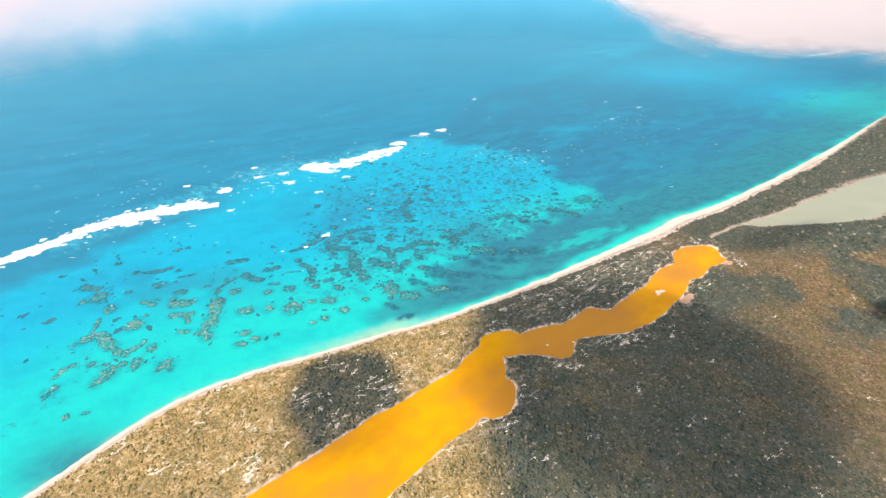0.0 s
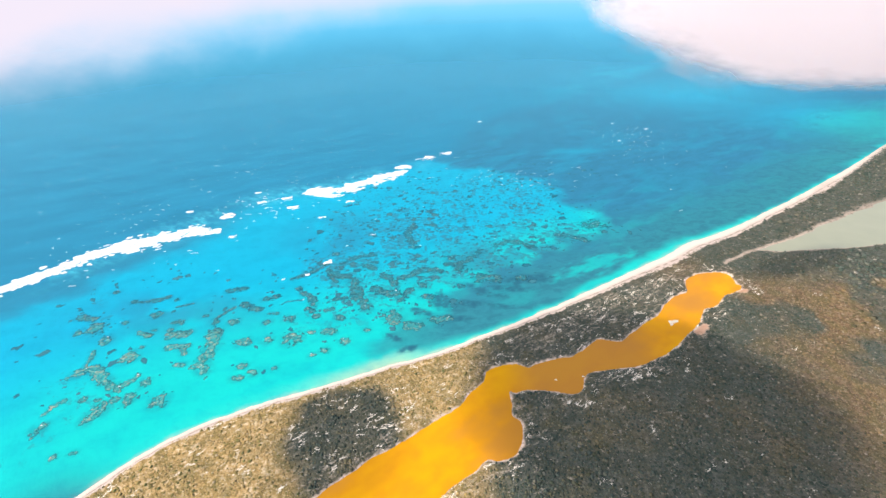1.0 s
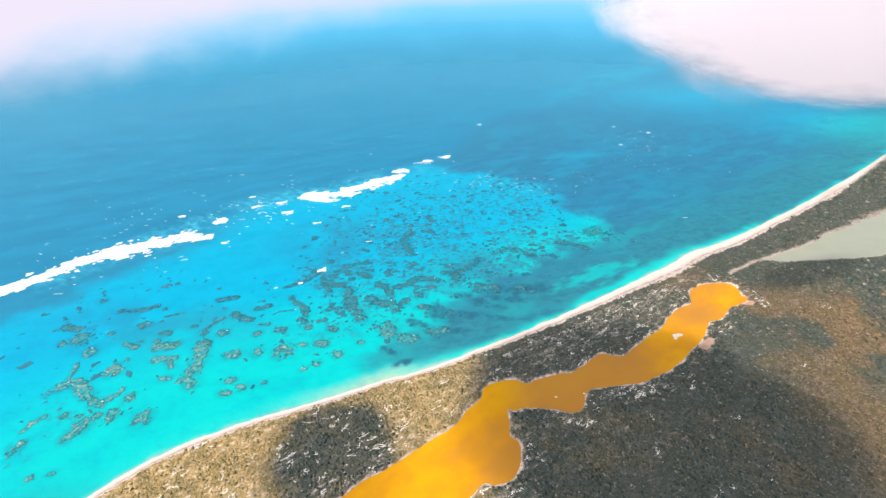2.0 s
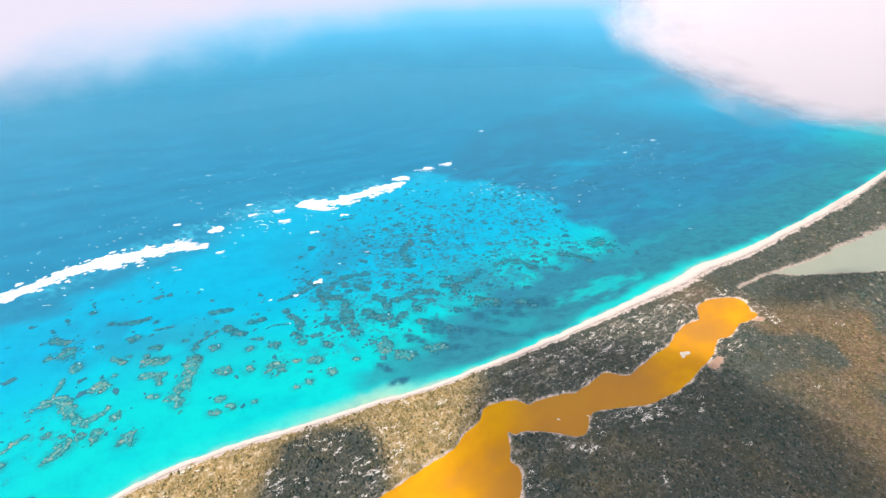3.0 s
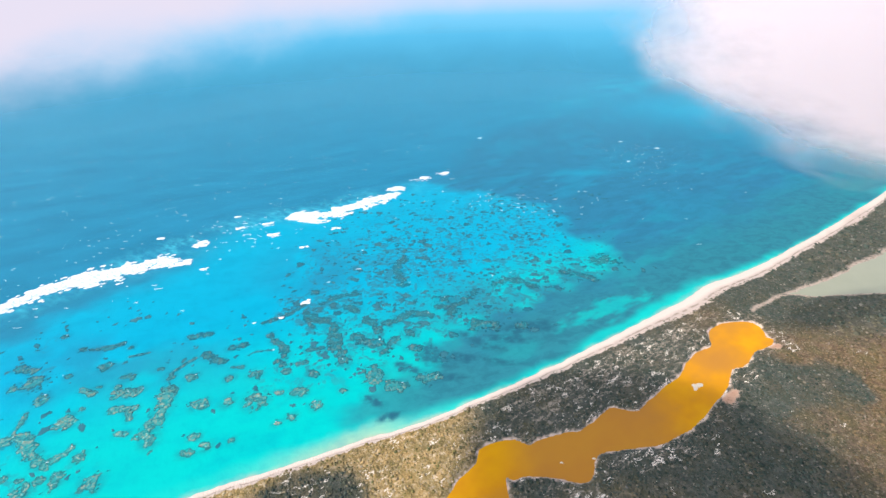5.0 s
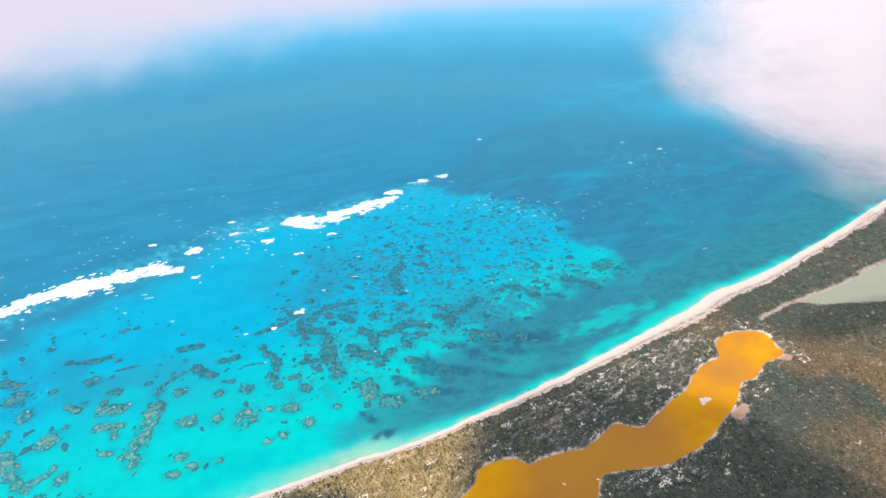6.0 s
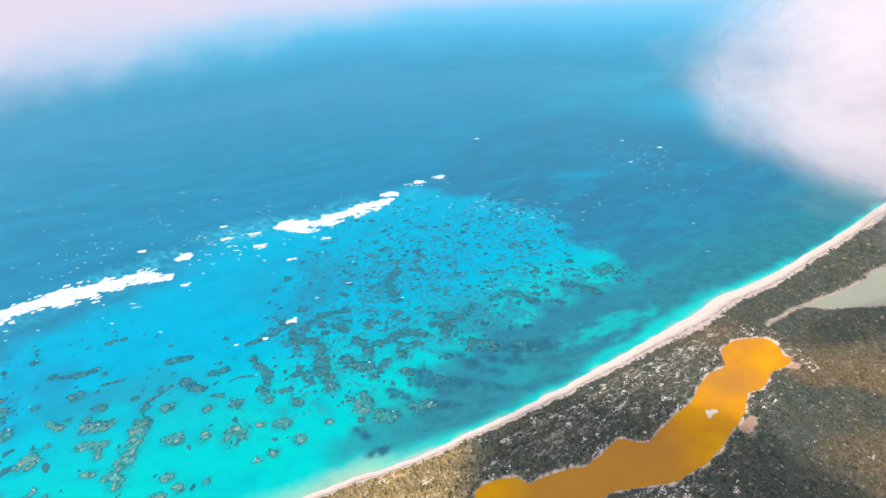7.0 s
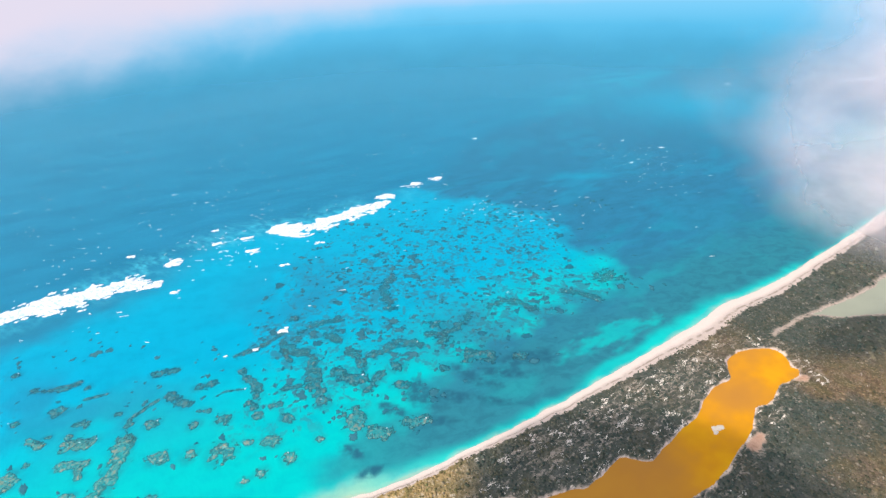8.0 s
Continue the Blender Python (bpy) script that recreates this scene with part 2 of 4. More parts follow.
def ground_material():
    m = Nodes("coastal_ground")
    p = m.where()
    sand_n = m.noise(p, 9.0, 5.0)
    sand = m.mix(sand_n, (0.50, 0.385, 0.32), (0.68, 0.545, 0.465))
    sand = m.mix(m.step(m.attr("wet"), 0.2, 1.0), sand, (0.76, 0.62, 0.53))
    wrack = m.math("MULTIPLY", m.step(m.math("ABSOLUTE", m.math("SUBTRACT", m.attr("across"), 0.72)), 0.09, 0.02), m.step(m.noise(p, 11.0, 4.0), 0.38, 0.55))
    sand = m.mix(m.math("MULTIPLY", wrack, 0.6), sand, (0.20, 0.15, 0.11))
    dry = m.attr("dry")
    soil_n = m.step(m.noise(p, 7.0, 6.0, 0.68), 0.3, 0.7)
    east = m.step(m.node("ShaderNodeSeparateXYZ", Vector=p).outputs["X"], 100.0, 320.0)
    brown = m.ramp(soil_n, (0.0, (0.22, 0.155, 0.06)), (0.45, (0.43, 0.275, 0.105)), (0.75, (0.56, 0.38, 0.18)), (1.0, (0.72, 0.56, 0.38)))
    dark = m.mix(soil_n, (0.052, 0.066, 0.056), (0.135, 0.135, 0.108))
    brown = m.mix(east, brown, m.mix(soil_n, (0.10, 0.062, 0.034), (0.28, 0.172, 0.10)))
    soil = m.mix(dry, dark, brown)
    # wind-blown pale sand between the shrubs
    streak = m.noise(m.turned(p, -28, 1.0, 2.4, 1.0), 17.0, 6.0, 0.66, 0.9)
    lift = m.math("MULTIPLY", m.attr("bare"), 0.12)
    patch = m.math("MULTIPLY", m.step(m.math("ADD", streak, lift), 0.605, 0.665), m.step(m.noise(p, 2.6, 3.0), 0.36, 0.52))
    soil = m.mix(m.math("MULTIPLY", patch, 0.55), soil, (0.60, 0.48, 0.38))
    # blotches of bare sand and dead twigs
    spot = m.math("ADD", m.attr("fleck"), m.math("MULTIPLY", m.math("SUBTRACT", m.noise(m.turned(p, -35, 1.0, 1.8, 1.0), 2.6, 4.0, 0.6, 0.6), 0.5), 3.2))
    lines = m.step(spot, 0.90, 1.05)
    mottle = m.step(m.noise(p, 24.0, 5.0, 0.65), 0.40, 0.65)
    soil = m.mix(m.math("MULTIPLY", mottle, 0.6), soil, m.mix(dry, (0.07, 0.075, 0.05), (0.15, 0.13, 0.05)))
    fleck = m.step(m.noise(m.turned(p, 35, 1.0, 2.6, 1.0), 4.0, 4.0, 0.65, 0.5), 0.58, 0.66)
    soil = m.mix(m.math("MULTIPLY", fleck, m.math("ADD", 0.12, m.math("MULTIPLY", dry, 0.45))), soil, m.mix(dry, (0.34, 0.29, 0.23), (0.64, 0.52, 0.36)))
    soil = m.mix(lines, soil, (0.84, 0.74, 0.62))
    fringe = m.math("ADD", m.attr("beach"), m.math("MULTIPLY", m.math("SUBTRACT", m.noise(p, 5.0, 5.0, 0.7), 0.5), 1.3))
    colour = m.mix(m.step(fringe, 0.42, 0.60), soil, sand)
    crust = m.math("MULTIPLY", m.attr("salt"), m.step(m.noise(p, 4.0, 4.0), 0.30, 0.5))
    colour = m.mix(crust, colour, m.mix(m.noise(p, 12.0, 4.0), (0.58, 0.39, 0.29), (0.82, 0.67, 0.56)))
    colour = m.mix(m.math("MULTIPLY", m.attr("mud"), 0.8), colour, m.mix(m.noise(p, 5.0, 4.0), (0.42, 0.215, 0.125), (0.58, 0.33, 0.205)))
    return m.surface(colour, 0.95, m.bump(m.noise(p, 3.0, 6.0, 0.65), 1.2), 0.1)


def sea_material():
    m = Nodes("sea_water")
    p = m.where()
    out, crest, weed = m.attr("out"), m.attr("crest"), m.attr("weed")
    wide = m.noise(p, 120.0, 4.0)
    d = m.math("ADD", out, m.math("MULTIPLY", m.math("SUBTRACT", wide, 0.5), 110.0))
    edge = m.math("ADD", out, m.math("MULTIPLY", m.math("SUBTRACT", m.noise(p, 30.0, 4.0), 0.5), 18.0))
    shallow = m.ramp(m.math("MULTIPLY", edge, m.attr("clear"), clamp=True), (0.0, (0.30, 0.53, 0.42)), (0.05, (0.16, 0.56, 0.46)), (0.28, (0.01, 0.545, 0.475)), (1.0, (0.0, 0.52, 0.475)))
    shallow = m.mix(m.math("MULTIPLY", m.attr("bar"), 0.6), shallow, (0.46, 0.57, 0.36))
    lagoon = m.ramp(m.step(d, 40.0, 360.0), (0.0, (0.0, 0.52, 0.475)), (0.35, (0.0, 0.49, 0.495)), (0.7, (0.0, 0.43, 0.52)), (1.0, (0.0, 0.365, 0.54)))
    colour = m.mix(m.step(out, 25.0, 60.0), shallow, lagoon)
    tone = m.step(m.noise(m.turned(p, -15, 1.0, 1.6, 1.0), 70.0, 4.0, 0.6), 0.42, 0.75)
    colour = m.mix(m.math("MULTIPLY", tone, 0.55), colour, m.mix(0.5, colour, (0.0, 0.22, 0.36)))
    mottle = m.step(m.noise(m.turned(p, 20, 1.0, 1.4, 1.0), 20.0, 5.0, 0.6, 0.4), 0.45, 0.72)
    colour = m.mix(m.math("MULTIPLY", mottle, 0.16), colour, (0.0, 0.22, 0.33))
    # sunken weed beds and reef seen through the water
    weed_n = m.noise(m.turned(p, -32, 1.0, 2.0, 1.0), 52.0, 6.0, 0.62, 0.5)
    inner = m.mix(m.step(m.noise(m.turned(p, -12, 1.0, 1.5, 1.0), 24.0, 5.0, 0.62, 0.6), 0.40, 0.66), (0.028, 0.208, 0.255), (0.024, 0.16, 0.215))
    outer = m.mix(m.step(weed_n, 0.3, 0.7), (0.022, 0.155, 0.25), (0.026, 0.19, 0.31))
    weed_tone = m.mix(m.step(d, 40.0, 230.0), inner, outer)
    colour = m.mix(m.math("MULTIPLY", weed, m.step(weed_n, -0.2, 0.22)), colour, weed_tone)
    blob = m.mix(m.step(m.noise(p, 60.0, 2.0), 0.42, 0.58), m.noise(p, 9.0, 4.0, 0.6, 0.5), m.noise(m.turned(p, 25, 1.0, 1.3, 1.0), 19.0, 5.0, 0.62, 0.6))
    chain = m.step(m.math("ABSOLUTE", m.math("SUBTRACT", m.noise(p, 85.0, 4.0, 0.6, 0.9), 0.5)), 0.05, 0.02)
    crowd = m.math("ADD", blob, m.math("ADD", m.math("MULTIPLY", chain, 0.07), m.math("MULTIPLY", m.attr("reef"), 0.05)))
    crowd = m.math("ADD", crowd, m.math("MULTIPLY", m.math("SUBTRACT", m.noise(p, 75.0, 3.0), 0.5), 0.28))
    reef = m.math("MULTIPLY", m.step(m.attr("reef"), 0.1, 0.6), m.step(crowd, 0.575, 0.66))
    colour = m.mix(m.math("MULTIPLY", reef, 0.62), colour, m.mix(m.noise(p, 6.0, 4.0), (0.018, 0.11, 0.17), (0.06, 0.18, 0.215)))
    halo = m.math("MULTIPLY", m.attr("halo"), m.step(m.noise(p, 12.0, 4.0), 0.25, 0.6))
    colour = m.mix(m.math("MULTIPLY", halo, 0.68), colour, (0.020, 0.115, 0.17))
    deep_n = m.noise(m.turned(p, -25, 1.0, 3.0, 1.0), 190.0, 4.0)
    deep = m.mix(m.step(deep_n, 0.2, 0.8), (0.014, 0.175, 0.29), (0.018, 0.235, 0.38))
    deep = m.mix(m.math("MULTIPLY", m.attr("bank"), m.step(m.noise(m.turned(p, -20, 1.0, 3.0, 1.0), 150.0, 5.0), 0.35, 0.65)), deep, (0.0, 0.48, 0.60))
    colour = m.mix(m.step(m.math("ADD", crest, m.math("MULTIPLY", m.math("SUBTRACT", wide, 0.5), 90.0)), -55.0, 50.0), colour, deep)
    churn = m.math("MULTIPLY", m.attr("churn"), m.step(m.noise(m.turned(p, 30, 1.0, 2.0, 1.0), 30.0, 5.0, 0.65), 0.38, 0.7))
    colour = m.mix(churn, colour, (0.06, 0.46, 0.58))
    waves = m.math("ADD", m.noise(m.turned(p, 60, 1.0, 2.4, 1.0), 12.0, 5.0, 0.65), m.math("MULTIPLY", m.noise(p, 3.0, 2.0), 0.3))
    return m.surface(colour, 0.45, m.bump(waves, 1.0, 0.25), 0.06)


def lake_material():
    m = Nodes("ochre_lake_water")
    p = m.where()
    n = m.math("ADD", m.noise(m.turned(p, -40, 1.0, 1.8, 1.0), 140.0, 3.0), m.math("MULTIPLY", m.noise(p, 22.0, 4.0), 0.22))
    colour = m.ramp(m.step(n, 0.40, 0.80), (0.0, (0.57, 0.24, 0.028)), (0.5, (0.68, 0.285, 0.010)), (1.0, (0.76, 0.355, 0.006)))
    # browner colour paints cloud shade over the lake's middle and a northern band
    colour = m.mix(m.math("MULTIPLY", m.attr("cloud_shade"), 0.75), colour, (0.47, 0.205, 0.04))
    return m.surface(colour, 0.35, m.bump(m.noise(p, 5.0, 4.0), 0.15, 0.4), 0.10)


def pond_material():
    m = Nodes("silty_pond_water")
    p = m.where()
    return m.surface(m.mix(m.noise(p, 60.0, 4.0), (0.31, 0.315, 0.225), (0.39, 0.385, 0.275)), 0.35, m.bump(m.noise(p, 5.0, 4.0), 0.15, 0.4), 0.25)


def scrub_material():
    m = Nodes("scrub_foliage")
    p = m.where()
    own = m.tree.nodes.new("ShaderNodeNewGeometry").outputs["Random Per Island"]
    n = m.noise(p, 1.2, 4.0, 0.7)
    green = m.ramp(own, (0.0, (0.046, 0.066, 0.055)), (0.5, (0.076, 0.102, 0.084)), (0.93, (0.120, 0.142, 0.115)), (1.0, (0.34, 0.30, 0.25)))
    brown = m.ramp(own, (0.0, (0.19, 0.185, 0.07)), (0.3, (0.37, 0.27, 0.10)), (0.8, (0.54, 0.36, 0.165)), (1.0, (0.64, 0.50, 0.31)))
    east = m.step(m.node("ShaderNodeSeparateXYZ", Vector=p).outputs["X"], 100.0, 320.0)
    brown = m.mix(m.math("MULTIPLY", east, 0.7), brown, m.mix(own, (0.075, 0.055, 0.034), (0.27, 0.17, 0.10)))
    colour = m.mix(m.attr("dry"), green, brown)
    colour = m.mix(n, m.mix(0.25, colour, (0.02, 0.02, 0.01)), colour)
    return m.surface(colour, 0.95, m.bump(n, 0.8), 0.05)


def soft_edge(m, colour, alpha, roughness, normal):
    """A surface that dissolves into the water above it where alpha falls to 0."""
    m.surface(colour, roughness, normal, 0.1)
    body = m.out.inputs[0].links[0].from_socket
    clear = m.tree.nodes.new("ShaderNodeBsdfTransparent")
    full = m.node("ShaderNodeMixShader", Fac=alpha)
    m.tree.links.new(clear.outputs[0], full.inputs[1])
    m.tree.links.new(body, full.inputs[2])
    m.tree.links.new(full.outputs[0], m.out.inputs[0])
    return m.mat


def coral_material(name, crown):
    m = Nodes(name)
    p = m.where()
    own = m.tree.nodes.new("ShaderNodeObjectInfo").outputs["Random"]
    n = m.noise(p, 6.0, 5.0, 0.68, 0.8)
    speck = m.step(m.noise(p, 2.2, 3.0, 0.6), 0.52, 0.66)
    x, y, z = m.node("ShaderNodeSeparateXYZ", Vector=p).outputs
    deep, far = m.step(y, 600.0, 720.0), m.step(y, 740.0, 880.0)
    tan = m.ramp(m.step(n, 0.38, 0.62), (0.0, (0.04, 0.21, 0.23)), (0.3, (0.04, 0.32, 0.33)), (0.6, (0.03, 0.47, 0.46)), (0.8, (0.19, 0.42, 0.36)), (1.0, (0.48, 0.46, 0.33)))
    slate = m.ramp(m.step(n, 0.36, 0.64), (0.0, (0.014, 0.10, 0.135)), (0.35, (0.035, 0.155, 0.19)), (0.65, (0.012, 0.26, 0.34)), (0.8, (0.06, 0.18, 0.20)), (1.0, (0.17, 0.23, 0.22)))
    colour = m.mix(m.math("MULTIPLY", deep, 0.85), tan, slate)
    colour = m.mix(m.math("MULTIPLY", own, 0.2), colour, (0.05, 0.22, 0.24))
    colour = m.mix(m.math("MULTIPLY", speck, 0.4), colour, m.mix(deep, (0.40, 0.34, 0.22), (0.16, 0.23, 0.22)))
    if crown:
        return m.surface(colour, 0.6, m.bump(n, 1.0), 0.12)
    edge = m.math("ADD", m.attr("edge"), m.math("MULTIPLY", m.math("SUBTRACT", n, 0.5), 0.35))
    pool = m.step(m.math("SUBTRACT", m.attr("edge"), m.attr("body")), 0.1, 0.5)
    colour = m.mix(m.math("MULTIPLY", pool, 0.7), colour, m.mix(deep, (0.02, 0.42, 0.41), (0.01, 0.32, 0.40)))
    colour = m.mix(m.step(edge, 0.42, 0.16), colour, m.mix(deep, (0.04, 0.17, 0.18), (0.015, 0.14, 0.20)))
    return soft_edge(m, colour, m.step(edge, 0.0, 0.22, 0.0, m.math("SUBTRACT", m.math("ADD", 0.60, m.math("MULTIPLY", deep, 0.06)), m.math("MULTIPLY", far, 0.2))), 0.6, m.bump(n, 1.0))


def sunken_reef_material():
    m = Nodes("sunken_reef")
    p = m.where()
    own = m.tree.nodes.new("ShaderNodeNewGeometry").outputs["Random Per Island"]
    n = m.noise(p, 3.5, 5.0, 0.65)
    colour = m.mix(own, (0.018, 0.15, 0.215), (0.05, 0.19, 0.235))
    colour = m.mix(m.step(n, 0.5, 0.8), colour, (0.08, 0.23, 0.245))
    return soft_edge(m, colour, m.step(m.math("ADD", m.attr("rim"), m.math("MULTIPLY", m.math("SUBTRACT", n, 0.5), 0.5)), 0.95, 0.35, 0.0, 0.9), 0.6, m.bump(n, 0.8))


def foam_material():
    m = Nodes("sea_foam")
    p = m.where()
    n = m.noise(m.turned(p, 30, 1.0, 1.8, 1.0), 8.0, 5.0, 0.65)
    return m.surface(m.mix(m.step(n, 0.36, 0.58), (0.50, 0.64, 0.74), (0.93, 0.93, 0.95)), 0.9, m.bump(n, 0.5), 0.2)


def salt_material():
    m = Nodes("salt_crust")
    n = m.noise(m.where(), 2.5, 5.0)
    return m.surface(m.mix(n, (0.62, 0.45, 0.28), (0.86, 0.80, 0.70)), 0.9, m.bump(n, 0.4), 0.2)


SALT, CORAL, CROWN = salt_material(), coral_material("coral_rock", 0.0), coral_material("coral_crown", 0.15)
GROUND, SEA, OCHRE, SILT, SCRUB, SUNKEN, FOAM = (f() for f in (
    ground_material, sea_material, lake_material, pond_material, scrub_material, sunken_reef_material, foam_material))


# ---- ground, sea and lakes ----
def dry_land(x, y):
    """From grey-green scrub (0) to brown steppe (1)."""
    spot = lambda cx, cy, rx, ry, a=0.0: np.exp(-(((x - cx) * math.cos(a) + (y - cy) * math.sin(a)) / rx) ** 2 - ((-(x - cx) * math.sin(a) + (y - cy) * math.cos(a)) / ry) ** 2)
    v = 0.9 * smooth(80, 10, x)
    # scrub here is greener, and its colour also paints in the small cloud's shade
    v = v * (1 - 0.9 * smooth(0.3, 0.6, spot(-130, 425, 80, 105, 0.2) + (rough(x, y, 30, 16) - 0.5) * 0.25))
    v = np.maximum(v, 0.8 * spot(560, 715, 110, 42, -0.35))
    v = np.maximum(v, 0.85 * smooth(380, 560, x) * smooth(790, 690, y) * smooth(0.36, 0.55, rough(x, y, 90, 14)))
    v = np.maximum(v, 0.55 * spot(440, 790, 70, 40, 0.5))
    v = np.maximum(v, (0.12 + 0.3 * smooth(300, 460, x)) * smooth(0.4, 0.7, rough(x, y, 90, 15)))
    v = v * (1 - 0.85 * smooth(430, 520, x) * smooth(775, 815, y + (rough(x, y, 40, 17) - 0.5) * 40))
    return np.clip(v + (rough(x, y, 30, 13) - 0.5) * 0.4, 0, 1)


def ground_height(x, y):
    sea, crest, lake, pond, far = survey(x, y)
    inland = np.clip(-sea, 0, None)
    land = np.minimum(inland * 0.07, 2.0) + smooth(10, 60, inland) * (rough(x, y, 45, 21) * 1.6 + rough(x, y, 9, 22) * 0.5)
    floor = -np.minimum(sea * 0.06, 4.0) - 22 * smooth(-20, 200, crest)
    z = np.where(sea > 0, floor, land)
    z = np.where(lake > -8, z * (1 - smooth(-8, 0, lake)) + smooth(-8, 0, lake) * (1.0 - 0.12 * np.clip(lake + 2, -2, 8)), z)
    return np.where(pond > -8, z * (1 - smooth(-8, 0, pond)) + smooth(-8, 0, pond) * (1.0 - 0.12 * np.clip(pond + 2, -2, 8)), z)


def mud_flat(x, y):
    """Two flats of dried pink mud on the east bank."""
    ragged = (rough(x, y, 9, 33) - 0.5) * 0.8
    south = np.hypot(((x - 392) * 0.75 + (y - 616) * 0.66) / 20, ((y - 616) * 0.75 - (x - 392) * 0.66) / 9)
    return np.maximum(smooth(1.0, 0.6, south + ragged), smooth(1.0, 0.6, np.hypot((x - 505) / 12, (y - 714) / 8) + ragged))


def salt_flat(x, y, lake, pond):
    """Salt and pale mud: a rim round the lakes, two flats on the east bank, and a dry channel."""
    salt = smooth(-3.8, -1.6, lake + (rough(x, y, 8, 32, 2) - 0.62) * 9)
    salt = np.maximum(salt, mud_flat(x, y))
    salt = np.maximum(salt, 0.7 * smooth(-7, -3, pond))
    track = np.abs(side_of(x, y, np.array([(518, 803), (540, 816), (557, 824), (586, 841), (612, 851)], float)))
    salt = np.maximum(salt, 0.6 * smooth(6, 2, track + (rough(x, y, 10, 34) - 0.5) * 5))
    return salt


def bare_sand(x, y, inland, lake):
    """How much pale sand shows in flecks, and how bare each stretch is."""
    bare = smooth(60, 130, x) * smooth(520, 400, x) * smooth(0, 20, inland - beach_width(x)) * smooth(120, 50, inland) * smooth(-4, -12, lake)
    bare = np.maximum(bare, 0.7 * smooth(-45, -15, lake) * smooth(0, 60, inland))
    pale = smooth(0.52, 0.72, rough(x, y, 24, 36, 2) + 0.2 * bare + 0.07 * smooth(60, -20, x) - 0.1 * smooth(400, 500, x) - 0.1 * smooth(100, 160, x) * (1 - np.clip(2 * bare, 0, 1)))
    pale = pale * smooth(210, 260, y)
    fleck = smooth(0.45, 0.62, rough(0.82 * x + 0.57 * y, 1.9 * (0.82 * y - 0.57 * x), 7.0, 37, 3))
    return pale * fleck, bare


def ground_attributes(x, y):
    sea, crest, lake, pond, far = survey(x, y)
    width = beach_width(x)
    inland = -sea
    edge = inland + (rough(x, y, 9, 31) - 0.5) * 8
    beach = smooth(1.35, 0.75, edge / width)
    salt = salt_flat(x, y, lake, pond)
    fleck, bare = bare_sand(x, y, inland, lake)
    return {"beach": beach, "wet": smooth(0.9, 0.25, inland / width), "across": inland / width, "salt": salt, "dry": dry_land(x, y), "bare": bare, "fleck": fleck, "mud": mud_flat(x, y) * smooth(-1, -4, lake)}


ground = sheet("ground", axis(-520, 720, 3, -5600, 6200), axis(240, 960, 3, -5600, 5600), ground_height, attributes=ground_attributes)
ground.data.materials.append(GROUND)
tagged(ground, "sandy coastal ground with brown scrubland soil and pale beach", "ground", kind="structure")


WEED_EDGE = curve_points([(-300, 1700), (2, 1345), (128, 1299), (275, 1190), (275, 1080), (345, 1030), (330, 985), (250, 925), (150, 850), (50, 775), (-20, 712), (-70, 660), (-110, 600), (-110, 480)])


def reef_gap(x, y, r, line, reach):
    """The places near a reef, and their distance from its middle line."""
    pts = np.array(line, float)
    low, high = pts.min(0) - reach * r, pts.max(0) + reach * r
    near = (x > low[0]) & (x < high[0]) & (y > low[1]) & (y < high[1])
    if len(pts) == 1:
        return near, np.hypot(x[near] - pts[0][0], y[near] - pts[0][1])
    return near, np.abs(side_of(x[near], y[near], pts))


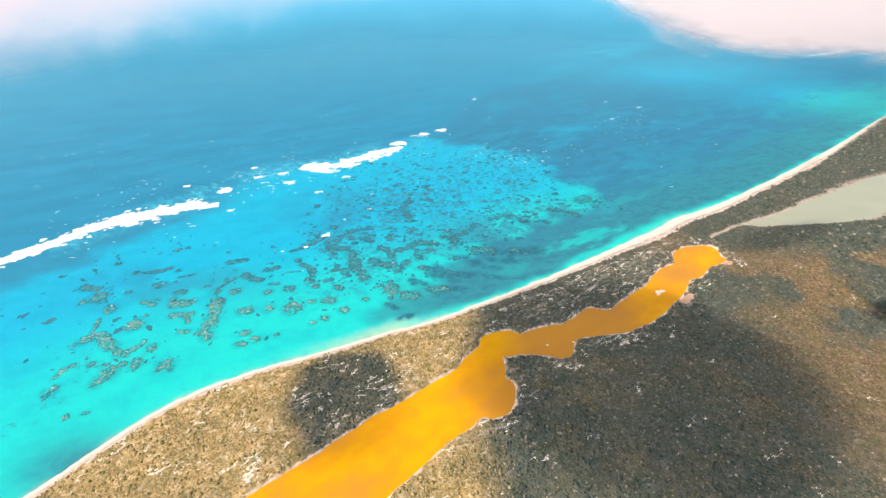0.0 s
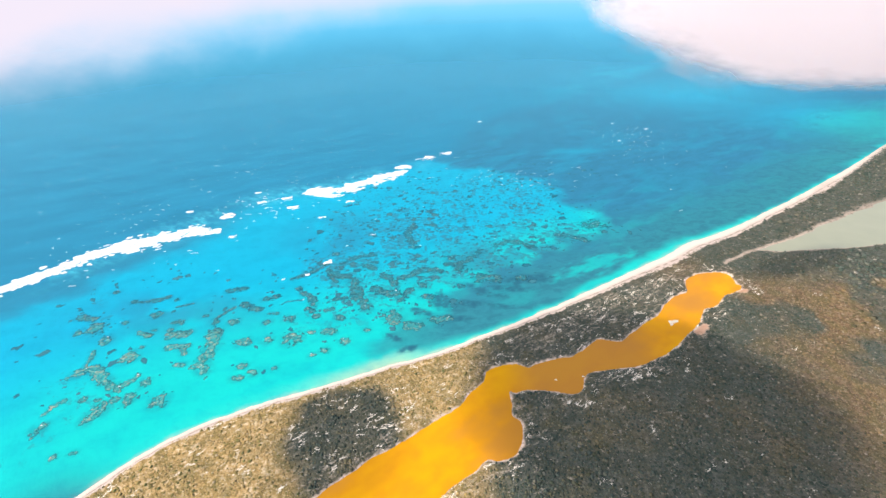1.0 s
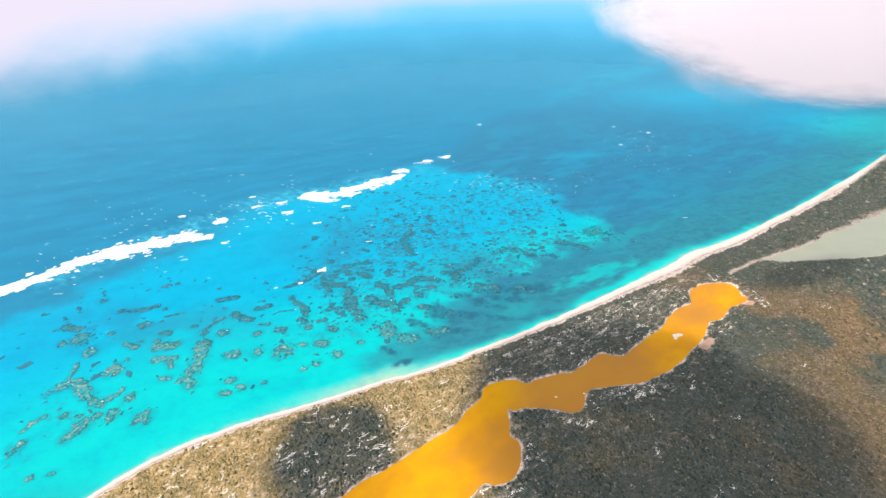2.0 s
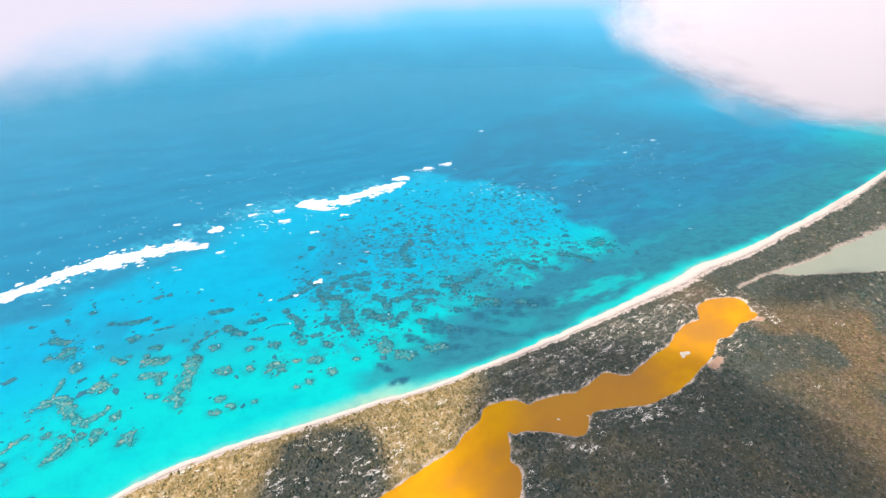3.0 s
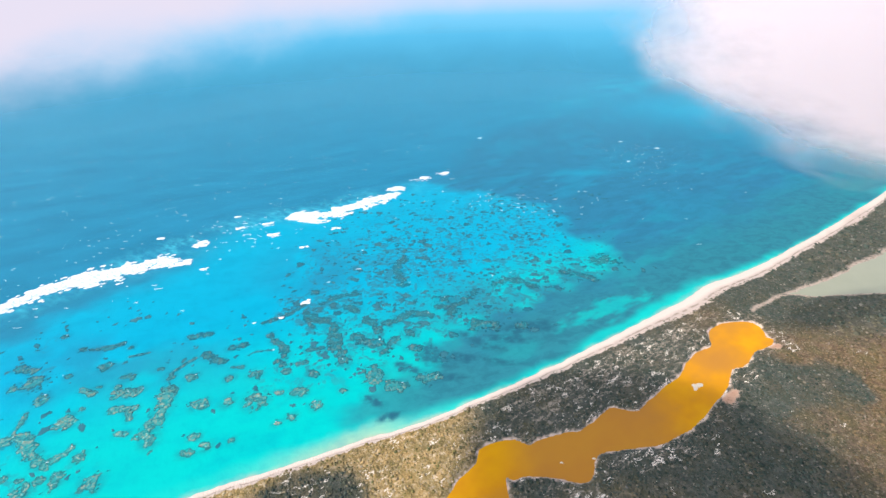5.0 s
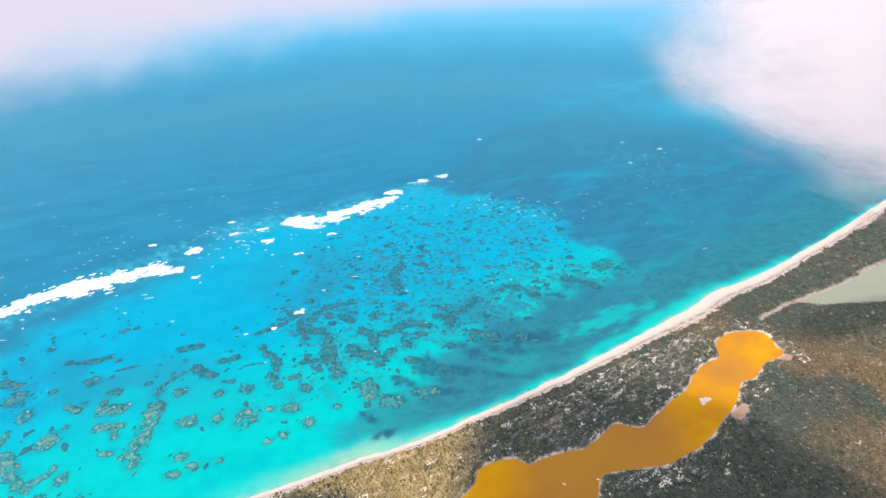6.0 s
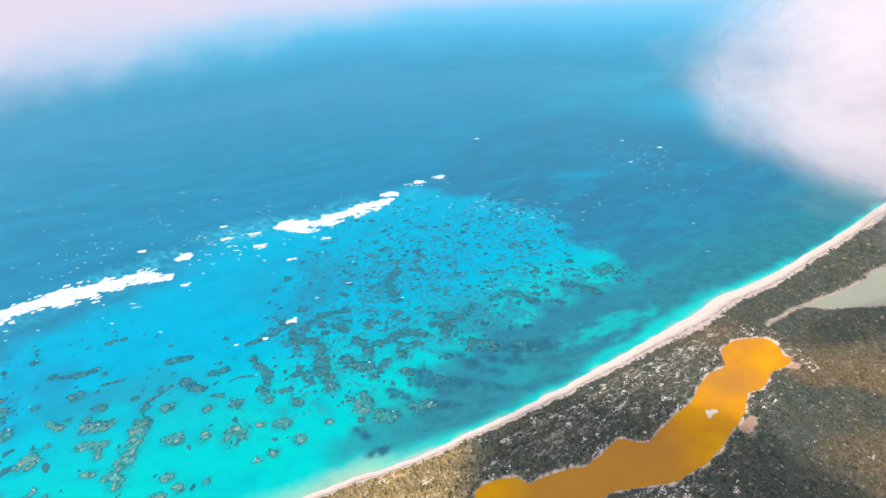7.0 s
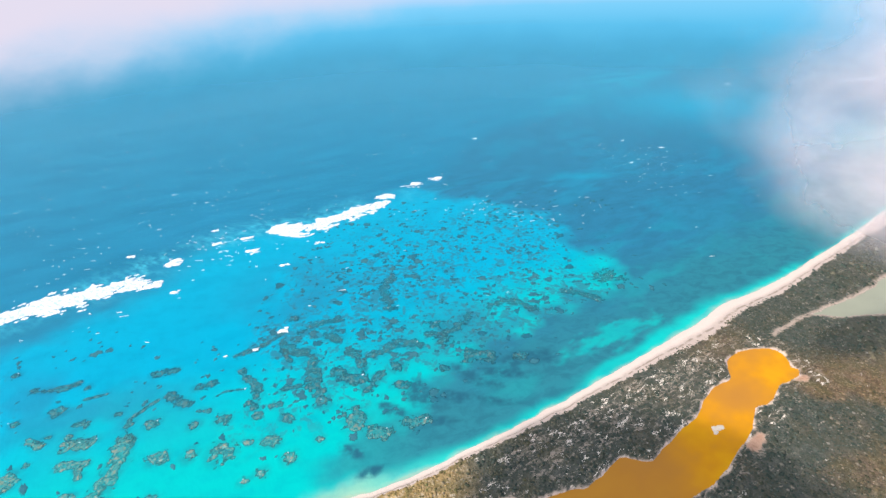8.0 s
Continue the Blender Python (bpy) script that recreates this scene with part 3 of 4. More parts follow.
def sea_beds(x, y):
    """How much of the bed is weed, and how much is reef."""
    out, crest, lake, pond, far = survey(x, y)
    gap = side_of(x, y, WEED_EDGE)
    weed = smooth(-25, 35, gap + (rough(x, y, 40, 41) - 0.5) * 90) * smooth(0, 22, out - np.interp(x, [-60, 0, 170, 260, 420, 560, 800], [14, -2, -2, 3, 8, 2, -8]) + (rough(x, y, 50, 42) - 0.5) * 22)
    weed = weed * (1 - 0.2 * smooth(0.5, 0.75, rough(x * 0.8 + y * 0.5, (y * 0.8 - x * 0.5) * 2.5, 90, 45)))
    weed = weed * (0.6 + 0.4 * smooth(-140, 40, x)) * (1 - 0.65 * np.exp(-((x - 1330) / 260) ** 2 - ((y - 1740) / 200) ** 2))
    weed = weed * (1 - 0.8 * np.exp(-((x - 1040) / 330) ** 2 - ((y - 2160) / 250) ** 2)) * (1 - 0.5 * np.exp(-((x - 400) / 80) ** 2 - ((y - 1455) / 22) ** 2))
    weed = np.maximum(weed, 0.75 * np.exp(-((x - 130) / 170) ** 2 - ((y - 830) / 90) ** 2) * smooth(0.35, 0.6, rough(x, y, 60, 48)))
    weed = np.maximum(weed, 0.93 * smooth(380, 560, x) * smooth(6, 30, out) * smooth(1500, 1250, x) * smooth(1650, 1350, y))
    u, v = (x - 285) * 0.88 + (y - 815) * 0.47, (y - 815) * 0.88 - (x - 285) * 0.47
    weed = weed * (1 - 0.62 * smooth(1.2, 0.5, np.hypot(u / 85, v / 24) + (rough(x, y, 24, 53) - 0.5) * 0.8 + (rough(u * 0.3, v, 7, 57) - 0.5) * 1.6))
    weed = np.maximum(weed, 0.6 * np.exp(-((x + 220) / 130) ** 2 - ((y - 960) / 100) ** 2) * smooth(0.3, 0.6, rough(x, y, 70, 54)))
    weed = np.maximum(weed, 0.5 * np.exp(-((x + 470) / 170) ** 2 - ((y - 700) / 75) ** 2) * smooth(0.3, 0.6, rough(x, y, 55, 55)))
    weed = np.maximum(weed, 0.9 * np.exp(-((x + 425) / 60) ** 2 - ((y - 345) / 40) ** 2))
    weed = np.maximum(weed, 0.8 * smooth(-150, -60, crest + (rough(x, y, 45, 49) - 0.5) * 80) * smooth(-400, -600, x))
    reef = 0.9 * smooth(0.42, 0.6, rough(x, y, 150, 43)) * smooth(60, 130, out) * smooth(-90, -230, crest) * (1 - weed)
    field = np.exp(-((x - 20) / 300) ** 2 - ((y - 960) / 260) ** 2) * smooth(60, -10, gap)
    reef = np.maximum(reef, field) * (0.45 + 0.55 * smooth(650, 760, y)) * smooth(55, 100, out) * (1 - smooth(-230, -380, x) * smooth(750, 820, y))
    return out, crest, weed, reef


def sea_attributes(x, y):
    out, crest, weed, reef = sea_beds(x, y)
    bank = smooth(0.40, 0.65, rough(x * 0.55 + y * 0.3, y * 0.9 - x * 0.3, 420, 44)) * smooth(300, 1000, x) * smooth(1000, 200, crest)
    bank = np.maximum(bank, np.exp(-((x - 1000) / 420) ** 2 - ((y - 2150) / 330) ** 2))
    halo = 0 * x
    for r, *line in REEFS:
        near, gap = reef_gap(x, y, r, line, 2.2)
        halo[near] = np.maximum(halo[near], 0.6 * smooth(1.7, 0.8, gap / r))
    for hx, hy, rx, ry, turn in WEED_SPOTS:
        c, d = math.cos(radians(turn)), math.sin(radians(turn))
        u, v = (x - hx) * c + (y - hy) * d, (y - hy) * c - (x - hx) * d
        halo = np.maximum(halo, 1.4 * smooth(1.4, 0.7, np.hypot(u / rx, v / ry) + (rough(x, y, 14, 46) - 0.5) * 1.2))
    churn = smooth(90, 10, np.abs(crest - 10)) * smooth(0.4, 0.6, rough(x, y, 120, 47)) * smooth(1450, 1300, y)
    # pale sand under the water reaches furthest off the widest part of the beach
    clear = 1 / np.interp(x, [-450, -300, -100, 100, 330, 430, 560, 700, 1100], [24, 26, 30, 14, 20, 38, 30, 12, 8])
    bar = np.exp(-((x + 105) / 75) ** 2) * smooth(32, 5, out + (rough(x, y, 22, 50) - 0.5) * 20)
    return {"bar": bar, "out": out, "crest": crest, "weed": weed, "reef": reef, "bank": bank, "halo": halo, "churn": churn, "clear": clear}


sea = sheet("sea", axis(-900, 900, 5, -5600, 6200, 1.10), axis(240, 1400, 5, -5600, 5600, 1.10), lambda x, y: 0.0 * x,
            keep=lambda x, y: side_of(x, y, SHORE) > -25, attributes=sea_attributes)
sea.data.materials.append(SEA)
tagged(sea, "turquoise lagoon and deep blue ocean water with small waves", "sea", kind="structure")

for name, line, mat, label, low, high in (("lake", LAKE, OCHRE, "ochre orange salt lake with cloudy water", (-340, 150), (530, 800)),
                                          ("pond", POND, SILT, "grey green silty lagoon among the dark scrub", (580, 820), (1220, 1110))):
    ob = sheet(name, np.arange(low[0], high[0], 6.0), np.arange(low[1], high[1], 6.0), lambda x, y: 0.0 * x + 0.85,
               keep=lambda x, y, line=line: side_of(x, y, line, True) > -7,
               attributes=lambda x, y: {"cloud_shade": smooth(70, 130, x) * smooth(330, 260, x) + 0.7 * np.exp(-((x - 405) / 28) ** 2 - ((y - 690) / 22) ** 2)})
    ob.data.materials.append(mat)
    tagged(ob, label, "lake", kind="structure")


# ---- scrub ----
def scatter(step, low, high, seed):
    rng = np.random.default_rng(seed)
    gx, gy = np.meshgrid(np.arange(low[0], high[0], step), np.arange(low[1], high[1], step))
    return gx.ravel() + rng.uniform(-0.5, 0.5, gx.size) * step, gy.ravel() + rng.uniform(-0.5, 0.5, gx.size) * step, rng


def bushes(name, x, y, r, rng, label, k, rows):
    """Low ragged shrubs, each a clump of jutting foliage of its own, in one mesh."""
    n = len(x)
    z = ground_height(x, y) - 0.15
    turn = rng.uniform(0, 6.28, n)[:, None] + np.arange(k)[None] * (2 * math.pi / k)
    tall = r * rng.uniform(0.4, 0.8, n) * (1 - 0.4 * dry_land(x, y))
    rings = []
    for i, (wide, h) in enumerate(rows):
        rad = r[:, None] * wide * rng.uniform(0.62, 1.3, (n, k))
        up = tall[:, None] * h * (1 + 0.35 * rng.uniform(-1, 1, (n, k)))
        a = turn + 0.4 * i + rng.uniform(-0.2, 0.2, (n, k))
        rings.append(np.stack([x[:, None] + rad * np.cos(a), y[:, None] + rad * np.sin(a), z[:, None] + up], -1))
    top = np.stack([x, y, z + tall], -1)[:, None]
    verts = np.concatenate([*rings, top], 1)
    faces, last = [], (len(rows) - 1) * k
    for i in range(k):
        j = (i + 1) % k
        for b in range(0, last, k):
            faces += [(b + i, b + j, b + k + j), (b + i, b + k + j, b + k + i)]
        faces.append((last + i, last + j, last + k))
    each = len(rows) * k + 1
    faces = (np.arange(n)[:, None, None] * each + np.array(faces)[None]).reshape(-1, 3)
    me = bpy.data.meshes.new(name)
    me.vertices.add(n * each)
    me.vertices.foreach_set("co", verts.ravel())
    me.loops.add(faces.size)
    me.loops.foreach_set("vertex_index", faces.ravel().astype(np.int32))
    me.polygons.add(len(faces))
    me.polygons.foreach_set("loop_start", np.arange(0, faces.size, 3, dtype=np.int32))
    me.update(calc_edges=True)
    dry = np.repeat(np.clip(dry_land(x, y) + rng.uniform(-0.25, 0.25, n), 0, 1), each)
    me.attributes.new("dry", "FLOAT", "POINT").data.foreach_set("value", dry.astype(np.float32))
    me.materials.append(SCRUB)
    return tagged(new(name, me), label, "shrubs", kind="stuff")


def plant(name, step, low, high, seed, size, label, k, rows, skip=None):
    x, y, rng = scatter(step, low, high, seed)
    sea, crest, lake, pond, far = survey(x, y)
    ok = (-sea > beach_width(x) * rng.uniform(0.82, 1.15, len(x))) & (lake < -3) & (pond < -4) & (salt_flat(x, y, lake, pond) < 0.4)
    fleck, bare = bare_sand(x, y, -sea, lake)
    ok &= rng.uniform(0, 1, len(x)) > 0.45 * fleck
    if skip is not None:
        ok &= ~skip(x, y)
    streak = rough(x * 0.9 + y * 0.5, (y * 0.9 - x * 0.5) * 2.2, 26, 51)
    ok &= rng.uniform(0, 1, len(x)) < 0.62 + 0.9 * (streak - 0.3) - 0.12 * dry_land(x, y) - 0.22 * smooth(60, 130, x) * smooth(520, 400, x) * smooth(130, 60, -sea)
    x, y = x[ok], y[ok]
    r = size * rng.uniform(0.35, 0.95, len(x)) * rng.choice([1.0, 1.0, 1.0, 1.7], len(x)) * (0.75 + 0.6 * rough(x, y, 40, 52))
    return bushes(name, x, y, r, rng, label, k, rows)


near = lambda x, y: (x > -520) & (x < 620) & (y > 240) & (y < 900)
plant("scrub", 2.5, (-520, 240), (620, 900), 61, 1.35, "low dry coastal scrub, olive and brown, among pale sand", 7, ((0.8, 0.0), (1.0, 0.45), (0.6, 0.9)))
plant("far_scrub", 6.5, (-560, -200), (1700, 1600), 62, 3.0, "dark green coastal thicket further along the shore", 6, ((0.95, 0.0), (0.75, 0.8)), near)


# ---- reef ----
def mound(name, rx, ry, height, seed, points=36):
    """An irregular lumpy low mound."""
    rng = random.Random(seed)
    bm = bmesh.new()
    ph = [rng.uniform(0, 6.28) for _ in range(6)]
    rings = []
    for level, (k, h) in enumerate(((1.0, -0.25), (0.86, 0.12), (0.6, 0.75), (0.3, 1.0))):
        ring = []
        for i in range(points):
            a = 2 * math.pi * i / points
            w = 1 + 0.18 * math.sin(2 * a + ph[0]) + 0.12 * math.sin(3 * a + ph[1])
            w *= 0.93 * (1 + 0.40 * noise.noise((1.6 * math.cos(a) + seed, 1.6 * math.sin(a), 0)) + 0.12 * noise.noise((4 * math.cos(a), 4 * math.sin(a) + seed, level * 0.4))) * rng.uniform(0.96, 1.04)
            v = bm.verts.new((rx * k * w * math.cos(a), ry * k * w * math.sin(a), height * h * rng.uniform(0.75, 1.2)))
            ring.append(v)
        rings.append(ring)
    top = bm.verts.new((0, 0, height))
    for a, b in zip(rings, rings[1:]):
        for i in range(points):
            bm.faces.new((a[i], a[(i + 1) % points], b[(i + 1) % points], b[i]))
    for i in range(points):
        bm.faces.new((rings[-1][i], rings[-1][(i + 1) % points], top))
    me = bpy.data.meshes.new(name)
    bm.to_mesh(me)
    bm.free()
    for p in me.polygons:
        p.use_smooth = True
    return new(name, me)


LUMPS = []
for i in range(4):
    ob = mound("coral_lump", 1.0, 0.8, 0.5, 900 + i, 14)
    ob.data.materials.append(CROWN)
    LUMPS.append(ob.data)
    bpy.data.objects.remove(ob)


def coral_reef(r, line, seed):
    """A ragged coral reef just awash along a line, with sandy pools in it and lumps on its crown."""
    pts = np.array(line, float)
    mid = pts.mean(0)
    fine = curve_points(pts, steps=4) if len(pts) > 2 else pts
    low, high = fine.min(0) - 2.0 * r - mid, fine.max(0) + 2.0 * r - mid
    cell = 1.1 if mid[1] < 720 else 1.5
    wild = 2.3 if len(pts) > 2 else 1.9 if r > 9 else 1.4

    def strength(x, y):
        gap = np.hypot(x, y) if len(fine) == 1 else np.abs(side_of(x, y, fine - mid))
        ragged = (rough(x, y, 9.0, seed, 3) - 0.5) * wild + (rough(x, y, 3.5, seed + 1, 3) - 0.5) * 0.9
        return 0.88 - gap / (1.12 * r) + ragged

    def body(x, y):
        v = strength(x, y)
        return np.clip(v, 0, 1) * (1 - 0.8 * smooth(0.60, 0.72, rough(x, y, max(3.5, 0.5 * r), seed + 2, 2)) * smooth(0.25, 0.5, v))

    ob = new("coral_reef")
    ob.matrix_world = pose(mid[0], mid[1], 0.02)
    base = sheet("reef_base", np.arange(low[0], high[0], cell), np.arange(low[1], high[1], cell),
                 lambda x, y: 0.05 + 0.5 * body(x, y) * (0.6 + 0.8 * rough(x, y, 3.0, seed + 3, 2)),
                 keep=lambda x, y: strength(x, y) > 0.0, attributes=lambda x, y: {"body": body(x, y), "edge": strength(x, y)})
    base.data.materials.append(CORAL)
    base.parent = ob
    long = len(pts) > 1 and np.linalg.norm(pts[-1] - pts[0]) > 2.5 * r
    size = "long winding" if len(pts) > 2 else "narrow" if long else "small round" if r < 7 else "broad round"
    tagged(ob, size + (" teal brown coral reef awash in the shallow lagoon" if mid[1] < 640 else " dark slate coral reef under the clear lagoon water"),
           "coral reef", "coral reefs in the lagoon")
    pick = random.Random(seed)
    for k in range(min(9, 2 + int(len(fine) * r / 12))):
        fx, fy = fine[pick.randrange(len(fine))] - mid
        a, out = pick.uniform(0, 6.28), math.sqrt(pick.random()) * 0.55 * r
        lump = new("coral_lump", LUMPS[pick.randrange(4)])
        big = pick.uniform(0.08, 0.2) * min(r, 12)
        lump.parent = ob
        lump.matrix_basis = pose(fx + out * math.cos(a), fy + out * math.sin(a), 0.25, 0, 0, pick.uniform(0, 360)) @ Matrix.Diagonal((1.4 * big, big, 0.8, 1))


for i, (r, *line) in enumerate(REEFS):
    coral_reef(r, line, 100 + 7 * i)


def reef_field():
    """Hundreds of sunken coral patches, strung in arcs, in one mesh."""
    x, y, rng = scatter(7.5, (-900, 480), (420, 1360), 71)
    out, crest, weed, reef = sea_beds(x, y)
    arcs = 1 - smooth(0.0, 0.10, np.abs(rough(x, y, 75, 72) - 0.5))
    ok = rng.uniform(0, 1, len(x)) < reef * (0.10 + 0.55 * arcs) + 0.035 * smooth(45, 80, out) * smooth(-90, -160, crest) * smooth(0.4, 0.6, rough(x, y, 60, 73))
    for r, *line in REEFS:
        near, gap = reef_gap(x, y, r, line, 2.0)
        ok[np.flatnonzero(near)[gap < 1.2 * r + 2]] = False
    x, y = x[ok], y[ok]
    n, k = len(x), 10
    r = rng.uniform(2.0, 6.2, n) * np.where(rng.uniform(0, 1, n) < 0.2, 2.0, 1.0)
    stretch, turn = rng.uniform(0.45, 0.9, n), rng.uniform(0, 3.14, n)
    a = np.arange(k)[None] * (2 * math.pi / k)
    verts = []
    for rad, z in ((1.0, -0.05), (0.55, 0.28)):
        w = r[:, None] * rad * rng.uniform(0.4, 1.45, (n, k))
        u, v = w * np.cos(a), w * np.sin(a) * stretch[:, None]
        c, s = np.cos(turn)[:, None], np.sin(turn)[:, None]
        verts.append(np.stack([x[:, None] + u * c - v * s, y[:, None] + u * s + v * c, np.full((n, k), z)], -1))
    verts.append(np.stack([x, y, np.full(n, 0.36)], -1)[:, None])
    verts = np.concatenate(verts, 1).reshape(-1, 3)
    faces = []
    for i in range(k):
        j = (i + 1) % k
        faces += [(i, j, k + j), (i, k + j, k + i), (k + i, k + j, 2 * k)]
    faces = (np.arange(n)[:, None, None] * (2 * k + 1) + np.array(faces)[None]).reshape(-1, 3)
    me = bpy.data.meshes.new("reef_field")
    me.from_pydata(verts.tolist(), [], faces.tolist())
    rim = np.tile(np.r_[np.ones(k), np.full(k, 0.3), 0.0], n)
    me.attributes.new("rim", "FLOAT", "POINT").data.foreach_set("value", rim.astype(np.float32))
    me.materials.append(SUNKEN)
    return tagged(new("reef_field", me), "scattered dark teal coral patches in the bright lagoon", "coral reef", kind="stuff")


reef_field()


for x, y, rx, ry, high in ((357, 638, 8, 5, 0.5), (352, 632, 4, 4, 0.4), (148, 519, 2.2, 1.6, 0.4), (187, 524, 2.0, 1.5, 0.4)):
    ob = mound("salt_islet", rx, ry, high, int(x))
    ob.matrix_world = pose(x, y, 0.9)
    ob.data.materials.append(SALT)
    tagged(ob, "white crust of salt rising from the ochre lake", "islet", "salt islets in the lake")


# ---- foam ----
def foam(name, line, widths, cell, seed, torn=1.15, tall=1.1):
    """Tumbling foam along a line: a ragged, lumpy sheet with holes and torn edges."""
    line = np.array(line, float)
    fine = curve_points(line, steps=6) if len(line) > 2 else line
    most = max(widths) * 1.5
    low, high = fine.min(0) - most, fine.max(0) + most
    mid = (low + high) / 2
    xs, ys = np.arange(low[0], high[0], cell), np.arange(low[1], high[1], cell)

    def strength(x, y):
        along = (fine[-1] - fine[0]) / np.linalg.norm(fine[-1] - fine[0])
        t = ((x - fine[0][0]) * along[0] + (y - fine[0][1]) * along[1]) / np.linalg.norm(fine[-1] - fine[0])
        wide = np.interp(t, np.linspace(0, 1, len(widths)), widths)
        u, v = x * along[0] + y * along[1], y * along[0] - x * along[1]
        ragged = (rough(u, v * 1.4, max(widths) * 1.3, seed, 3) - 0.5) * torn * 1.7 + (rough(u, v * 2.6, 11, seed + 1, 4) - 0.5) * torn * 1.5
        return 1 - np.abs(side_of(x, y, fine)) / wide + ragged

    ob = sheet(name, xs - mid[0], ys - mid[1],
               lambda x, y: np.clip(0.15 + tall * np.sqrt(np.clip(strength(x + mid[0], y + mid[1]), 0, 1)) * (0.5 + rough(x, y, 5, seed + 2)), 0, 2 * tall),
               keep=lambda x, y: strength(x + mid[0], y + mid[1]) > 0.12)
    ob.matrix_world = pose(mid[0], mid[1], 0)
    ob.data.materials.append(FOAM)
    return ob


for line, widths in (([(1740, 2402), (1900, 2462), (2080, 2540)], (8, 15, 8)), ([(-960, 628), (-886, 716), (-790, 832), (-731, 896)], (17, 20, 20, 16)),
                     ([(-745, 892), (-700, 927), (-645, 950), (-566, 1000)], (15, 26, 32, 24)),
                     ([(-348, 1198), (-300, 1198), (-255, 1212)], (18, 28, 20)),
                     ([(-260, 1215), (-190, 1268), (-116, 1322)], (20, 24, 13))):
    wave = new("breaking_wave")
    wash = foam("wash", line, [0.9 * w for w in widths], 2.0, 300 + int(line[0][1]), 1.5)
    wave.matrix_world, wash.matrix_world, wash.parent = wash.matrix_world.copy(), Matrix(), wave
    tagged(wave, "long white breaker tumbling over the reef crest", "wave", "surf on the reef")
    lip = [(px - 0.28 * w, py + 0.28 * w) for (px, py), w in zip(line, np.interp(np.linspace(0, 1, len(line)), np.linspace(0, 1, len(widths)), widths))]
    roll = foam("wave_crest", lip, [0.3 * w for w in widths], 1.6, 500 + int(line[0][1]), 0.8, 2.6)
    roll.matrix_world = Matrix.Translation(roll.matrix_world.translation - wave.matrix_world.translation)
    roll.parent = wave
SURF = [(-522, 990, 10, 18), (-526, 1070, 17, 20), (-468, 966, 8, 7), (-461, 1142, 12, 9), (-375, 1105, 10, 15), (-405, 1164, 14, 10), (-289, 1049, 10, 8),
        (-236, 848, 6, 9), (-267, 805, 5, 5), (-236, 1134, 13, 9), (-624, 1097, 5, 9), (-491, 1204, 7, 7), (-363, 1193, 6, 7), (-131, 1361, 31, 24),
        (-60, 1429, 29, 22), (1, 1470, 16, 16), (125, 1803, 9, 8), (680, 1655, 9, 6), (587, 1733, 8, 5), (553, 1538, 6, 5), (-308, 790, 4, 3), (1270, 2446, 24, 12)]
for i, (x, y, rx, ry) in enumerate(SURF):
    rx, ry = 0.85 * rx, 0.6 * ry
    c = 0.55 * rx
    ob = foam("foam_patch", [(x - c, y - c * 0.35), (x + c, y + c * 0.35)], (0.7 * ry, 0.85 * ry), max(0.8, min(rx, ry) / 9), 340 + i, 1.9)
    tagged(ob, "white patch of foam where a wave breaks on the reef" if max(rx, ry) > 12 else "small white fleck of foam on the lagoon", "foam", "surf on the reef")


def whitecaps():
    """Small breaking crests strewn over the open water, in one mesh."""
    rng = np.random.default_rng(81)
    az, dist = rng.uniform(-0.85, 0.8, 9000), 800 + 3300 * rng.uniform(0, 1, 9000) ** 1.5
    x, y = dist * np.sin(az), 100 + dist * np.cos(az)
    out, crest, weed, reef = sea_beds(x, y)
    ok = (out > 60) & (rng.uniform(0, 1, len(x)) < np.where(crest > 25, 0.30, np.where(crest > -140, 0.08, 0.012)) * smooth(0.2, 0.6, rough(x, y, 160, 82)))
    cx, cy = rng.normal(600, 70, 90), rng.normal(1580, 130, 90)
    ex, ey = rng.normal(160, 150, 70), rng.normal(1260, 40, 70)
    fx, fy = rng.normal(-430, 60, 60), rng.normal(1130, 50, 60)
    heads = np.array([(*line[-1], r) for r, *line in REEFS[2::4]], float)
    hx, hy = heads[:, 0] + rng.normal(0, 3, len(heads)), heads[:, 1] + heads[:, 2] * 0.5
    x, y = np.concatenate([x[ok], cx, ex, fx, hx]), np.concatenate([y[ok], cy, ey, fy, hy])
    n = len(x)
    long, wide = rng.uniform(1.4, 4.4, n) * rng.choice([1, 1, 1, 2.0], n), rng.uniform(0.45, 1.2, n)
    long[-len(heads):], wide[-len(heads):] = rng.uniform(0.8, 2.2, len(heads)), rng.uniform(0.5, 1.2, len(heads))
    long = np.where((np.abs(x - 600) < 200) & (np.abs(y - 1580) < 300), 0.75 * long, long)
    turn = rng.normal(0.05, 0.16, n)
    a = np.arange(6) * (math.pi / 3)
    w = rng.uniform(0.6, 1.3, (n, 6))
    u, v = w * np.cos(a) * long[:, None], w * np.sin(a) * wide[:, None]
    c, s = np.cos(turn)[:, None], np.sin(turn)[:, None]
    ring = np.stack([x[:, None] + u * c - v * s, y[:, None] + u * s + v * c, np.full((n, 6), 0.3)], -1)
    top = np.stack([x, y, np.full(n, 0.75)], -1)[:, None]
    verts = np.concatenate([ring, top], 1).reshape(-1, 3)
    faces = (np.arange(n)[:, None, None] * 7 + np.array([(i, (i + 1) % 6, 6) for i in range(6)])[None]).reshape(-1, 3)
    me = bpy.data.meshes.new("whitecaps")
    me.from_pydata(verts.tolist(), [], faces.tolist())
    me.materials.append(FOAM)
    return tagged(new("whitecaps", me), "small white wave crests strewn over the blue ocean", "waves", kind="stuff")


whitecaps()


